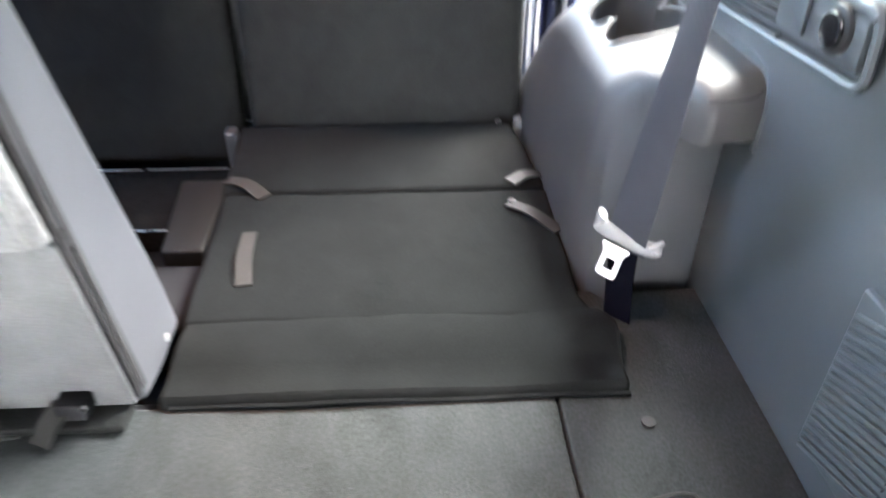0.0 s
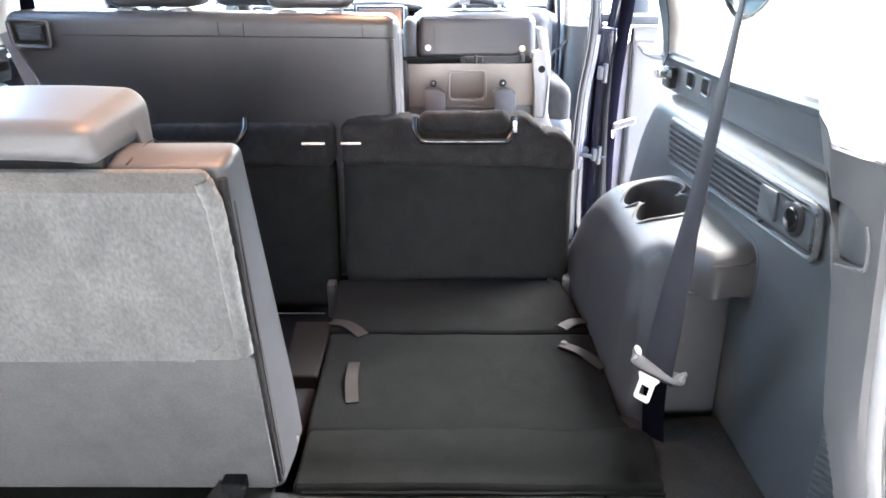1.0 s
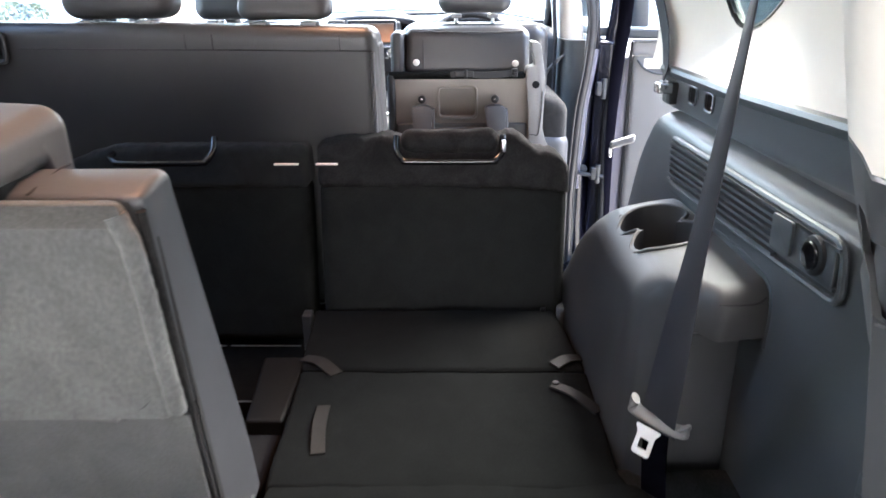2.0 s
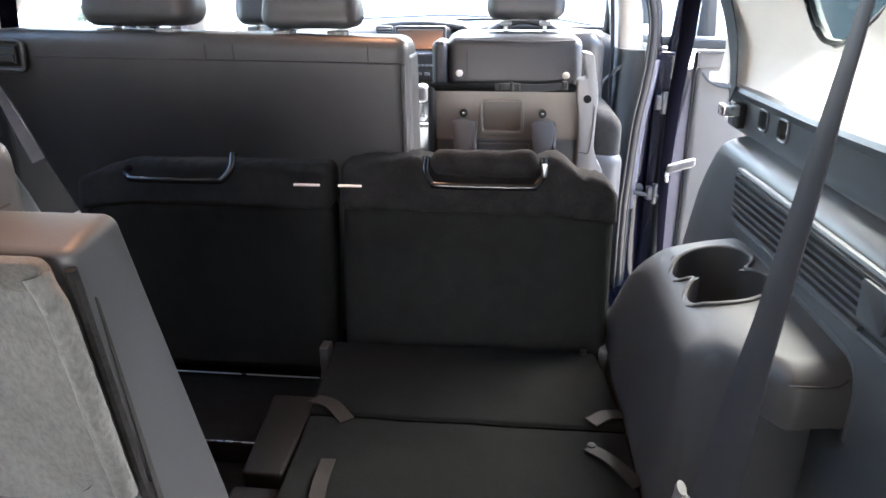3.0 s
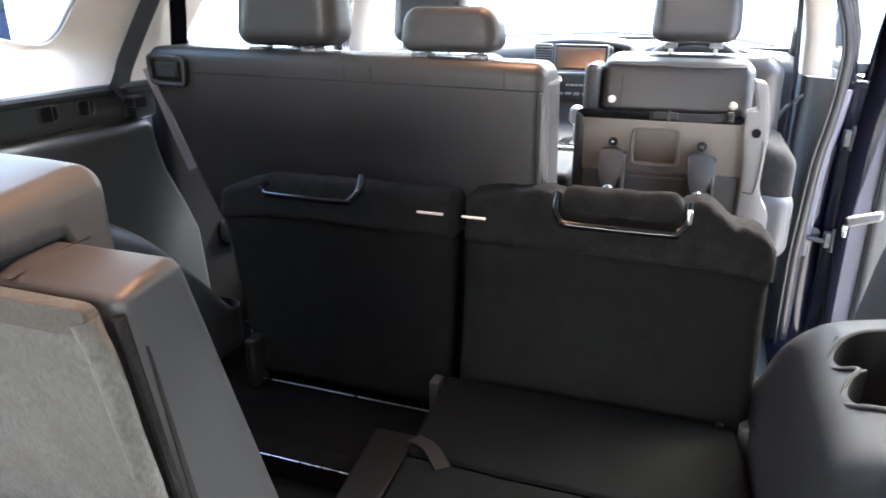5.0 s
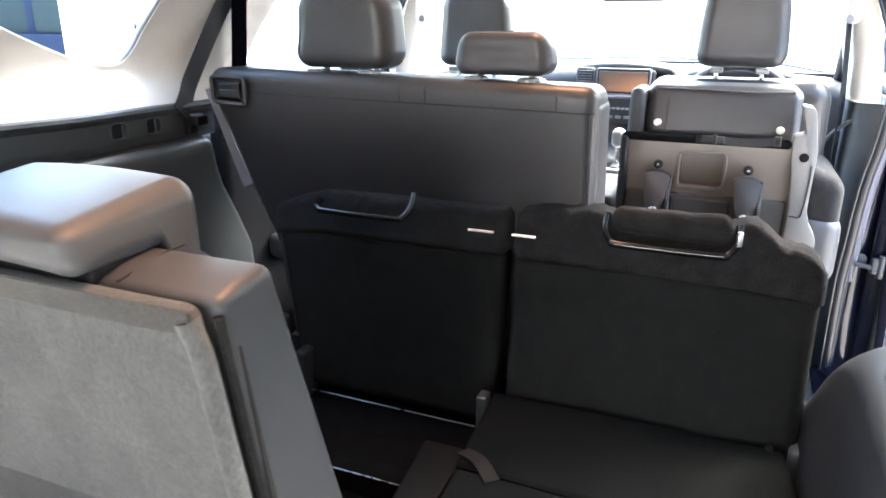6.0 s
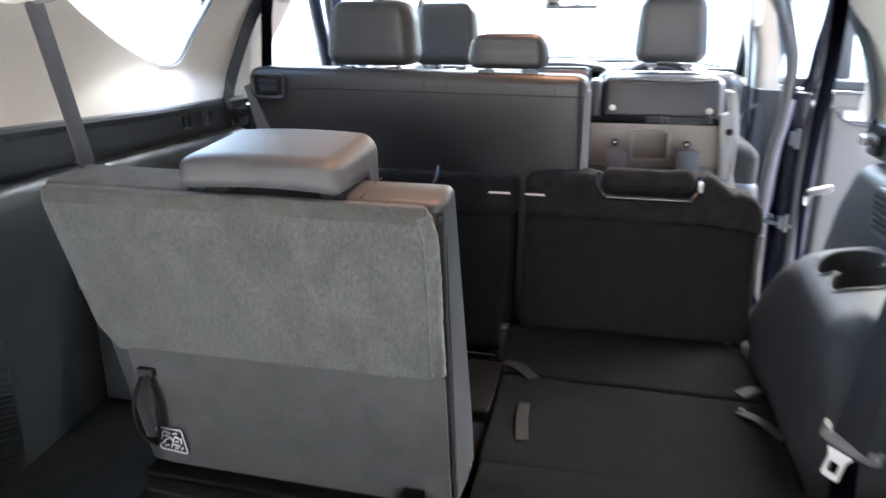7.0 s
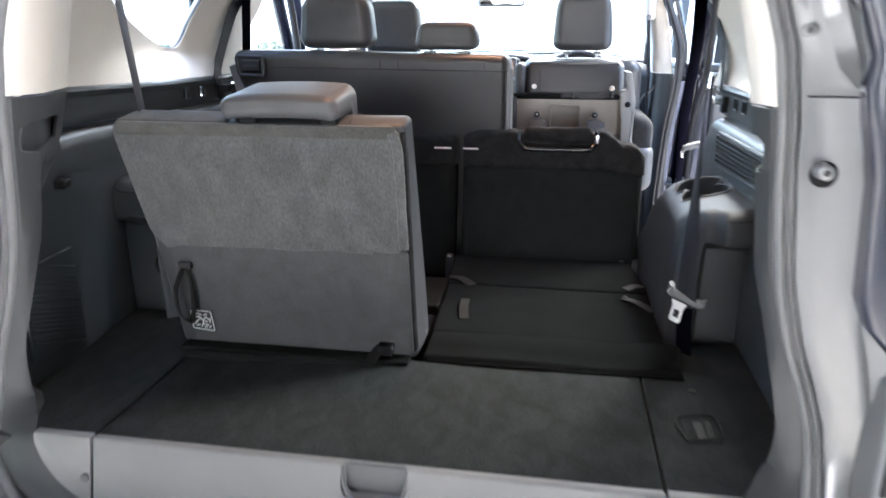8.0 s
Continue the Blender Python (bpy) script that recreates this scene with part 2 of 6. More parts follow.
def mesh_ob(name, bm, material, smooth=40):
    me = bpy.data.meshes.new(name)
    bmesh.ops.recalc_face_normals(bm, faces=bm.faces[:])
    bm.to_mesh(me)
    bm.free()
    me.materials.append(material)
    if smooth:
        me.shade_smooth()
        me.set_sharp_from_angle(angle=radians(smooth))
    return new(name, me)


def part(name, bm, material, parent, label="", smooth=40):
    ob = mesh_ob(name, bm, material, smooth)
    ob.parent = parent
    ob.matrix_parent_inverse = world_of(parent).inverted()
    return tagged(ob, label)


def thing(name, loc, label, category, group="", kind=""):
    ob = new(name)
    ob.empty_display_size = 0.05
    ob.location = loc
    return tagged(ob, label, category, group, kind)


def axis_cuts(h, r, inner, m=4):
    ends = [r * k / m for k in range(m)]
    left = [-h + e for e in ends]
    mid = list(np.linspace(-(h - r), h - r, inner + 1)) if h > r else [0.0]
    return left + mid + [-v for v in reversed(left)]


def rbox(x0, x1, y0, y1, z0, z1, r=0.01, inner=(1, 1, 1), m=3, fn=None):
    """A box with rounded edges between two corners; fn(Vector) reshapes each point."""
    c = Vector(((x0 + x1) / 2, (y0 + y1) / 2, (z0 + z1) / 2))
    h = [abs(x1 - x0) / 2, abs(y1 - y0) / 2, abs(z1 - z0) / 2]
    r = min(r, min(h) * 0.999)
    cuts = [axis_cuts(h[i], r, inner[i], m) for i in range(3)]
    bm = bmesh.new()
    seen = {}

    def vert(p):
        key = tuple(round(v, 6) for v in p)
        if key not in seen:
            q = [max(-(h[i] - r), min(h[i] - r, p[i])) for i in range(3)]
            d = Vector([p[i] - q[i] for i in range(3)])
            w = Vector(q) + d.normalized() * r + c
            seen[key] = bm.verts.new(fn(w) if fn else w)
        return seen[key]

    for ax in range(3):
        u, v = [(1, 2), (2, 0), (0, 1)][ax]
        for sgn in (-1, 1):
            for i in range(len(cuts[u]) - 1):
                for j in range(len(cuts[v]) - 1):
                    quad = []
                    for a, b in ((i, j), (i + 1, j), (i + 1, j + 1), (i, j + 1)):
                        p = [0, 0, 0]
                        p[ax], p[u], p[v] = sgn * h[ax], cuts[u][a], cuts[v][b]
                        quad.append(vert(p))
                    if len(set(quad)) == 4:
                        bm.faces.new(quad if sgn > 0 else quad[::-1])
    return bm


def merge(*bms):
    out = bmesh.new()
    for b in bms:
        me = bpy.data.meshes.new("tmp")
        b.to_mesh(me)
        b.free()
        out.from_mesh(me)
        bpy.data.meshes.remove(me)
    return out


def spline(points, n=8, closed=False):
    """A smooth curve through the points."""
    P = [Vector(p) for p in points]
    out = []
    k = len(P)
    for i in range(k if closed else k - 1):
        p0 = P[i - 1] if (i or closed) else P[0] * 2 - P[1]
        p1, p2 = P[i], P[(i + 1) % k]
        p3 = P[(i + 2) % k] if (closed or i + 2 < k) else P[-1] * 2 - P[-2]
        for s in range(n):
            t = s / n
            out.append(0.5 * ((2 * p1) + (p2 - p0) * t + (2 * p0 - 5 * p1 + 4 * p2 - p3) * t * t + (3 * p1 - p0 - 3 * p2 + p3) * t ** 3))
    if not closed:
        out.append(P[-1])
    return out


def sweep(path, section, side=None, closed=False, caps=True):
    """Carries a closed section [(a, b)] along a path; a lies along side (or a carried side), b across it."""
    P = [Vector(p) for p in path]
    bm = bmesh.new()
    rings = []
    k = len(P)
    prev = None
    for i, p in enumerate(P):
        a = P[(i + 1) % k] if (closed or i + 1 < k) else P[i]
        b = P[i - 1] if (closed or i) else P[i]
        t = (a - b).normalized()
        if side is not None:
            s = Vector(side) if not callable(side) else Vector(side(i / max(1, k - 1)))
        else:
            s = prev if prev is not None else (Vector((0, 0, 1)) if abs(t.z) < 0.9 else Vector((1, 0, 0)))
        s = (s - t * s.dot(t)).normalized()
        prev = s
        nrm = t.cross(s)
        rings.append([bm.verts.new(p + s * u + nrm * v) for u, v in section])
    m = len(section)
    for i in range(k if closed else k - 1):
        r0, r1 = rings[i], rings[(i + 1) % k]
        for j in range(m):
            bm.faces.new((r0[j], r0[(j + 1) % m], r1[(j + 1) % m], r1[j]))
    if caps and not closed:
        bm.faces.new(rings[0][::-1])
        bm.faces.new(rings[-1])
    return bm


def tube(path, r, n=10, closed=False):
    return sweep(path, [(r * math.cos(2 * math.pi * i / n), r * math.sin(2 * math.pi * i / n)) for i in range(n)], closed=closed)


def ribbon(path, width, thick, side):
    w, t = width / 2, thick / 2
    return sweep(path, [(-w, -t * 0.4), (-w * 0.97, -t), (w * 0.97, -t), (w, -t * 0.4), (w, t * 0.4), (w * 0.97, t), (-w * 0.97, t), (-w, t * 0.4)], side)


def sheet(rows, thick=0.006, flip=False):
    """A skin through rows of points, given thickness."""
    bm = bmesh.new()
    V = [[bm.verts.new(p) for p in row] for row in rows]
    for i in range(len(V) - 1):
        for j in range(len(V[0]) - 1):
            q = (V[i][j], V[i + 1][j], V[i + 1][j + 1], V[i][j + 1])
            bm.faces.new(q[::-1] if flip else q)
    bm.normal_update()
    N = {v: v.normal.copy() for v in bm.verts}
    W = [[bm.verts.new(v.co - N[v] * thick) for v in row] for row in V]
    a, b = len(V), len(V[0])
    for i in range(a - 1):
        for j in range(b - 1):
            bm.faces.new((W[i][j], W[i][j + 1], W[i + 1][j + 1], W[i + 1][j]))
    for i in range(a - 1):
        for j in (0, b - 1):
            bm.faces.new((V[i][j], V[i + 1][j], W[i + 1][j], W[i][j]))
    for j in range(b - 1):
        for i in (0, a - 1):
            bm.faces.new((V[i][j], V[i][j + 1], W[i][j + 1], W[i][j]))
    bmesh.ops.recalc_face_normals(bm, faces=bm.faces[:])
    return bm


def prism(poly, to3d, depth, bevel=0.0):
    """A flat outline [(u, v)] made solid: to3d(u, v, d) places it, d runs 0 to depth."""
    bm = bmesh.new()
    a = [bm.verts.new(to3d(u, v, 0)) for u, v in poly]
    b = [bm.verts.new(to3d(u, v, depth)) for u, v in poly]
    bm.faces.new(a)
    bm.faces.new(b[::-1])
    for i in range(len(poly)):
        j = (i + 1) % len(poly)
        bm.faces.new((a[i], b[i], b[j], a[j]))
    bmesh.ops.recalc_face_normals(bm, faces=bm.faces[:])
    if bevel:
        bmesh.ops.bevel(bm, geom=bm.edges[:], offset=bevel, segments=2, profile=0.5, affect="EDGES", clamp_overlap=True)
    return bm


def disc(center, axis, r, depth, n=20, bevel=0.0, r2=None):
    """A short round boss or well along an axis."""
    bm = bmesh.new()
    bmesh.ops.create_cone(bm, cap_ends=True, segments=n, radius1=r, radius2=r if r2 is None else r2, depth=depth)
    if bevel:
        rim = [e for e in bm.edges if abs(e.verts[0].co.z - e.verts[1].co.z) < 1e-6]
        bmesh.ops.bevel(bm, geom=rim, offset=bevel, segments=2, profile=0.5, affect="EDGES")
    bm.transform(Matrix.Translation(center) @ Vector((0, 0, 1)).rotation_difference(Vector(axis)).to_matrix().to_4x4())
    return bm


def round_poly(poly, r, n=4):
    """An outline with its corners rounded."""
    out = []
    k = len(poly)
    for i in range(k):
        p, a, b = (Vector((*poly[j % k], 0)) for j in (i, i - 1, i + 1))
        da, db = (a - p), (b - p)
        q = min(r, da.length * 0.45, db.length * 0.45)
        s, e = p + da.normalized() * q, p + db.normalized() * q
        for t in range(n + 1):
            f = t / n
            w = s * (1 - f) ** 2 + p * 2 * f * (1 - f) + e * f * f
            out.append((w.x, w.y))
    return out


def cut(ob, *bms):
    """Takes solid shapes away from a mesh object."""
    tools = []
    for b in bms:
        t = mesh_ob("tool", b, M_DARKPL, 0)
        tools.append(t)
        md = ob.modifiers.new("cut", "BOOLEAN")
        md.operation, md.object, md.solver = "DIFFERENCE", t, "EXACT"
    bpy.context.view_layer.update()
    got = bpy.data.meshes.new_from_object(ob.evaluated_get(bpy.context.evaluated_depsgraph_get()))
    ob.modifiers.clear()
    old = ob.data
    ob.data = got
    bpy.data.meshes.remove(old)
    got.name = ob.name
    while len(got.materials) > 1:
        got.materials.pop()
    got.polygons.foreach_set("material_index", np.zeros(len(got.polygons), dtype=np.int32))
    got.shade_smooth()
    got.set_sharp_from_angle(angle=radians(35))
    for t in tools:
        me = t.data
        bpy.data.objects.remove(t)
        bpy.data.meshes.remove(me)
    return ob


def lerp(a, b, t):
    return a + (b - a) * t


def table(pairs, x):
    """Straight-line lookup in [(x, y)]."""
    return float(np.interp(x, [p[0] for p in pairs], [p[1] for p in pairs]))

# ---- the place: ground, cabin floor, roof, side walls ----
ground = tagged(mesh_ob("ground", rbox(-150, 150, -150, 150, -1.0, -0.80, 0.01), M_GROUND, 0), "pale grey concrete yard under the car", "ground", kind="structure")


def build_floor():
    fl = thing("floor", (0, 0.5, -0.33), "dark grey carpeted load floor with a lift-out lid", "floor", kind="structure")
    part("subfloor", rbox(-0.74, 0.74, 0.004, 0.36, -0.20, -0.022, 0.004), M_DARKPL, fl)
    well = part("well_floor", rbox(-0.74, 0.74, 0.36, 1.20, -0.20, -0.085, 0.004, (8, 8, 1)), M_WELL, fl, "carpet of the seat well, blackened for its shade")
    part("cabin_floor", rbox(-0.74, 0.74, 1.20, 3.0, -0.42, -0.33, 0.004, (8, 12, 1)), M_FLOOR, fl, "dark carpet of the foot wells")
    part("riser", rbox(-0.74, 0.74, 1.16, 1.20, -0.40, -0.085, 0.004), M_FLOOR, fl)
    wavy = lambda p: p + Vector((0, 0, 0.0012 * noise.noise(p * 14))) if p.z > -0.008 else p
    part("carpet_lid", rbox(-0.421, 0.4305, 0.001, 0.333, -0.018, 0.0, 0.004, (30, 12, 1), 2, wavy), M_FLOOR, fl)

    def side(p):
        q = wavy(p.copy())
        edge = table([(0.0, 0.527), (0.03, 0.546), (0.06, 0.574), (0.09, 0.610), (0.13, 0.633), (0.48, 0.638)], q.y)
        if q.x < 0:
            edge += table([(0.235, 0.0), (0.465, 0.030)], q.y)
        if abs(q.x) > 0.50:
            q.x = math.copysign(lerp(0.50, edge, (abs(q.x) - 0.50) / 0.14), q.x)
        return q
    part("carpet_side", rbox(0.4335, 0.64, 0.001, 0.50, -0.018, 0.0, 0.004, (8, 16, 1), 2, side), M_FLOOR, fl)
    part("carpet_side", rbox(-0.64, -0.424, 0.001, 0.50, -0.018, 0.0, 0.004, (8, 16, 1), 2, side), M_FLOOR, fl)
    # recessed pull ring in the carpet
    grip = part("pull_ring", tube(spline([(0.474, 0.190, 0.004), (0.530, 0.205, 0.004), (0.535, 0.150, 0.004), (0.525, 0.140, 0.004), (0.484, 0.126, 0.004), (0.478, 0.135, 0.004)], 5, True), 0.0022, 6, True), M_FLAP, fl, "dark plastic pull ring")
    part("ring_base", rbox(0.480, 0.530, 0.132, 0.198, 0.0, 0.0025, 0.001), M_FLOOR, grip)
    part("tab", rbox(0.497, 0.510, 0.135, 0.185, 0.0, 0.004, 0.002), M_RUBBER, grip)
    part("tab", rbox(0.515, 0.524, 0.140, 0.190, 0.0, 0.004, 0.002), M_RUBBER, grip)
    part("stud", disc((0.515, 0.29, 0.001), (0, 0, 1), 0.007, 0.004, 12), M_RUBBER, fl)
    return fl


floor = build_floor()


def build_sill():
    si = thing("sill_trim", (0, 0, -0.12), "light grey plastic sill trim below the load floor", "trim", kind="structure")
    slope = lambda p: p + Vector((0, -0.22 * (0.0 - p.z), 0))
    mid = part("centre_cover", rbox(-0.4205, 0.432, -0.012, 0.003, -0.105, 0.001, 0.005, (12, 1, 4), 3, slope), M_LIGHTPL, si)
    cut(mid, rbox(-0.022, 0.078, -0.06, 0.0, -0.050, 0.03, 0.016, (2, 1, 1), 4))
    part("grip_well", rbox(-0.022, 0.078, -0.004, 0.002, -0.052, -0.004, 0.002), M_MIDPL, mid)
    part("grip_lip", tube(spline([(-0.020, -0.012, -0.002), (-0.016, -0.018, -0.034), (0.0, -0.022, -0.049), (0.056, -0.022, -0.049), (0.072, -0.018, -0.034), (0.076, -0.012, -0.002)], 6), 0.0028, 6), M_MIDPL, mid)
    for s in (-1, 1):
        end = [(0.4235, 0.001)] + [(v.x, v.y) for v in spline([(0.522, 0.001, 0), (0.520, -0.018, 0), (0.505, -0.046, 0), (0.480, -0.073, 0), (0.450, -0.093, 0), (0.4235, -0.105, 0)], 4)]
        part("end_cover", prism(end, lambda u, v, d: slope(Vector((s * u + (0.0115 if s > 0 else 0.0), -0.012 + d, v))), 0.015, 0.003), M_LIGHTPL, si)
    part("fastener", disc((-0.432, -0.026, -0.062), (0, -1, 0.2), 0.007, 0.006, 12, 0.001), M_MIDPL, si)
    return si


build_sill()


# The tailgate opening, by height: the seal's line, its outer ridge, and the inner edge of the pillar trim, as (x, y).
def d_edge(z):
    return table([(-0.18, 0.44), (-0.16, 0.51), (-0.134, 0.554), (-0.10, 0.578), (-0.05, 0.602), (0.0, 0.611), (0.05, 0.613), (0.09, 0.608), (0.135, 0.594), (0.20, 0.570), (0.276, 0.550), (0.33, 0.541), (0.42, 0.531), (0.50, 0.524), (0.578, 0.511), (0.63, 0.494), (0.78, 0.42), (0.86, 0.34), (0.90, 0.23)], z)


def seal_y(z):
    return table([(-0.18, -0.03), (-0.10, -0.012), (-0.05, 0.0), (0.0, 0.032), (0.06, 0.052), (0.12, 0.058), (0.9, 0.060)], z)


def d_ridge(z):
    return d_edge(z) + table([(-0.18, 0.05), (-0.05, 0.032), (0.06, 0.027), (0.25, 0.026), (0.5, 0.026), (0.9, 0.030)], z)


def d_inner(z):
    return table([(0.0, 0.568), (0.03, 0.577), (0.07, 0.579), (0.12, 0.571), (0.16, 0.562), (0.23, 0.547), (0.293, 0.531), (0.42, 0.519), (0.50, 0.506), (0.578, 0.492), (0.65, 0.474), (0.78, 0.395), (0.90, 0.20)], z)


def inner_y(z):
    return table([(0.0, 0.062), (0.12, 0.062), (0.16, 0.070), (0.23, 0.082), (0.30, 0.092), (0.5, 0.112), (0.9, 0.115)], z)


def d_back(z):
    return table([(-0.05, 0.634), (0.10, 0.632), (0.21, 0.624), (0.35, 0.598), (0.50, 0.556), (0.65, 0.520), (0.78, 0.46), (0.90, 0.36)], z)


def build_side(s, name, label):
    w = thing(name, (s * 0.66, 0.6, -0.05), label, "side trim", kind="structure")
    S = lambda x, y, z: Vector((s * x, y, z))
    # lower wall panel, its front end sweeping down and turning outwards
    zs = [-0.09, 0.0, 0.08, 0.15, 0.22, 0.29, 0.33, 0.365, 0.380, 0.388, 0.393, 0.396, 0.398]
    xs = [0.634, 0.634, 0.633, 0.633, 0.633, 0.634, 0.636, 0.639, 0.642, 0.648, 0.656, 0.666, 0.680]
    rows = []
    for k in range(25):
        row = []
        for z, x in zip(zs, xs):
            end = table([(-0.1, 1.17), (0.15, 1.156), (0.30, 1.083), (0.37, 1.03), (0.40, 1.0)] if s > 0 else [(-0.1, 1.20), (0.15, 1.175), (0.255, 1.12), (0.305, 1.086), (0.36, 1.071), (0.40, 1.066)], z)
            if k <= 18:
                row.append(S(x, lerp(table([(0.0, 0.122), (0.26, 0.128), (0.40, 0.222)], z), end - 0.03, k / 18), z))
            else:
                a = (k - 18) / 6
                row.append(S(x + 0.03 * (1 - math.cos(a * math.pi / 2)) + (0.09 * (a - 0.6) if a > 0.6 else 0), end - 0.03 + 0.03 * math.sin(a * math.pi / 2), z))
        rows.append(row)
    lower = part("lower_panel", sheet(rows, 0.012, s > 0), M_PLASTIC, w, "slate grey grained plastic")
    # upper rail panel with two square holes
    prof = [(0.700, 0.392), (0.680, 0.3965), (0.677, 0.401), (0.677, 0.415), (0.678, 0.435), (0.677, 0.449), (0.670, 0.455), (0.667, 0.461), (0.670, 0.467), (0.680, 0.470), (0.720, 0.471)]
    rows = []
    for k in range(17):
        y = lerp(0.20, 1.10, k / 16)
        rows.append([S(x, y, z + 0.014 * max(0, (0.75 - y) / 0.5)) for x, z in prof])
    rows.append([S(x + 0.012, 1.108, z) for x, z in prof])
    rows.append([S(x + 0.05, 1.110, z) for x, z in prof])
    rail = part("rail_panel", sheet(rows, 0.010, s > 0), M_PLASTIC, w)
    holes = [rbox(s * 0.64, s * 0.70, y - 0.019, y + 0.019, 0.418, 0.448, 0.008, m=4) for y in (0.845, 0.926)]
    cut(rail, *holes)
    for y in (0.845, 0.926):
        part("pocket", rbox(s * 0.692, s * 0.700, y - 0.022, y + 0.022, 0.410, 0.455, 0.002), M_DARKPL, rail, "dark pocket behind a square hole")
        part("pocket_rim", tube([S(0.677, y + a * 0.019, 0.433 + b * 0.015) for a, b in [(math.copysign(abs(math.cos(t)) ** 0.5, math.cos(t)), math.copysign(abs(math.sin(t)) ** 0.5, math.sin(t))) for t in np.linspace(0, 2 * math.pi, 20, endpoint=False)]], 0.0022, 6, True), M_PLASTIC, rail)
    # belt tongue holder at the front end of the rail
    hold = part("tongue_holder", rbox(s * 0.664, s * 0.682, 1.010, 1.036, 0.404, 0.444, 0.005), M_DARKPL, w, "black clip that holds the seat belt tongue")
    part("metal_tongue", rbox(s * 0.641, s * 0.668, 1.008, 1.040, 0.424, 0.443, 0.003), M_CHROME if s > 0 else M_DARKPL, hold, "belt tongue in its clip")
    for i in range(2):
        part("rib", rbox(s * (0.650 + 0.008 * i), s * (0.653 + 0.008 * i), 1.012, 1.036, 0.4425, 0.4465, 0.001), M_LIGHTPL if s > 0 else M_SEAL, hold)
    # wheel housing: a dome that falls away to the front, its top tilted inwards, with an overhanging shelf at the rear
    def top(x):
        return 0.270 + 0.15 * (x - 0.53)

    def hump(p):
        q = p.copy()
        ax = abs(q.x)
        up = max(0.0, min(1.0, (q.z - 0.02) / 0.25))
        q.z += (0.15 * (ax - 0.53) - 2.3 * max(0.0, q.y - 0.78) ** 2 - 0.013 * (max(0.0, 0.560 - ax) / 0.075) ** 2) * up
        inner = max(0.0, min(1.0, (0.556 - ax) / 0.024))
        inner = inner * inner * (3 - 2 * inner)
        if q.y < 0.522 and q.z < 0.212:
            under = min(1.0, (0.212 - q.z) / 0.012)
            q.y = lerp(lerp(q.y, 0.522 - 0.1 * (0.522 - q.y), under), q.y - 0.012 * min(1.0, (0.212 - q.z) / 0.10), inner)
        if p.y < 0.58:
            q.y += 0.036 * min(1.0, max(0.0, 0.565 - ax) / 0.075) ** 2 * min(1.0, (0.58 - p.y) / 0.06) * max(0.0, min(1.0, (q.z - 0.05) / 0.17))
            ax += 0.026 * (min(1.0, (0.58 - p.y) / 0.095) ** 2) * max(0.0, min(1.0, (0.540 - ax) / 0.04))
        if s > 0 and p.y < 0.62:
            outer = max(0.0, min(1.0, (abs(p.x) - 0.548) / 0.030))
            q.y -= 0.033 * outer * outer * (3 - 2 * outer) * max(0.0, min(1.0, (q.z - 0.206) / 0.010)) * min(1.0, (0.62 - p.y) / 0.10)
        lean = 0.026 * (max(0.0, p.z) / 0.27) ** 1.9
        q.x = s * (ax + lean * max(0.0, min(1.0, (0.60 - ax) / 0.09)))
        return q
    # the left housing takes a paler plastic for the tailgate light on it
    body = part("wheel_housing", rbox(s * 0.487, s * 0.700, 0.486, 1.135, -0.09, 0.270, 0.036, (20, 40, 26), 8, hump), M_HUMP if s > 0 else M_PLASTIC, w, "charcoal grained plastic" if s > 0 else "grained plastic, lightened for the tailgate light")
    near = -0.033 if s > 0 else 0.0
    part("shelf_edge", tube(spline([S(0.641, 0.86, 0.286), S(0.641, 0.70, 0.289), S(0.641, 0.60, 0.292), S(0.641, 0.54 + near, 0.293), S(0.641, 0.505 + near, 0.288), S(0.640, 0.490 + near, 0.272), S(0.639, 0.487 + near, 0.250), S(0.638, 0.488 + near, 0.210)], 6), 0.0075, 10), M_PLASTIC, w, "rounded slate edge round the shelf")
    # thin dark tube for the shade in the shelf face's crease
    part("shelf_crease", tube(spline([S(0.576, 0.4905 + near, 0.2635), S(0.600, 0.4902 + near, 0.2635), S(0.620, 0.4905 + near, 0.2655), S(0.630, 0.493 + near, 0.272)], 5), 0.0014, 6), M_RUBBER, w)
    # left panel is paler too, for light from the tailgate
    part("corner_panel", rbox(s * 0.546, s * 0.642, 0.5165, 0.535, -0.09, 0.196, 0.006, (2, 1, 3)), M_TRIM if s > 0 else M_PLASTIC, w, "grey plastic panel under the shelf")
    if s < 0:
        part("panel_hook", tube(spline([S(0.562, 0.514, 0.126), S(0.560, 0.503, 0.120), S(0.558, 0.500, 0.108), S(0.556, 0.505, 0.094), S(0.554, 0.514, 0.092)], 5), 0.0035, 8), M_DARKPL, w, "small black hook in the corner panel")
    if s > 0:
        # two joined cup wells in a raised plate
        c1, c2, rad = Vector((0.5765, 0.748, 0)), Vector((0.5775, 0.668, 0)), 0.0465
        wells = [disc((c.x, c.y, 0.255), (0, 0, 1), rad, 0.15, 40) for c in (c1, c2)]
        cut(body, *wells)

        def skin(x, y):
            flat = (x - 0.17333) / 0.71111 if x < 0.60 else x
            edge = 0.036 - math.sqrt(max(0.0, 0.036 ** 2 - max(0.0, 0.523 - flat) ** 2))
            return Vector((x, y, top(flat) - edge - 2.3 * max(0.0, y - 0.78) ** 2 - 0.013 * (max(0.0, 0.560 - flat) / 0.075) ** 2))
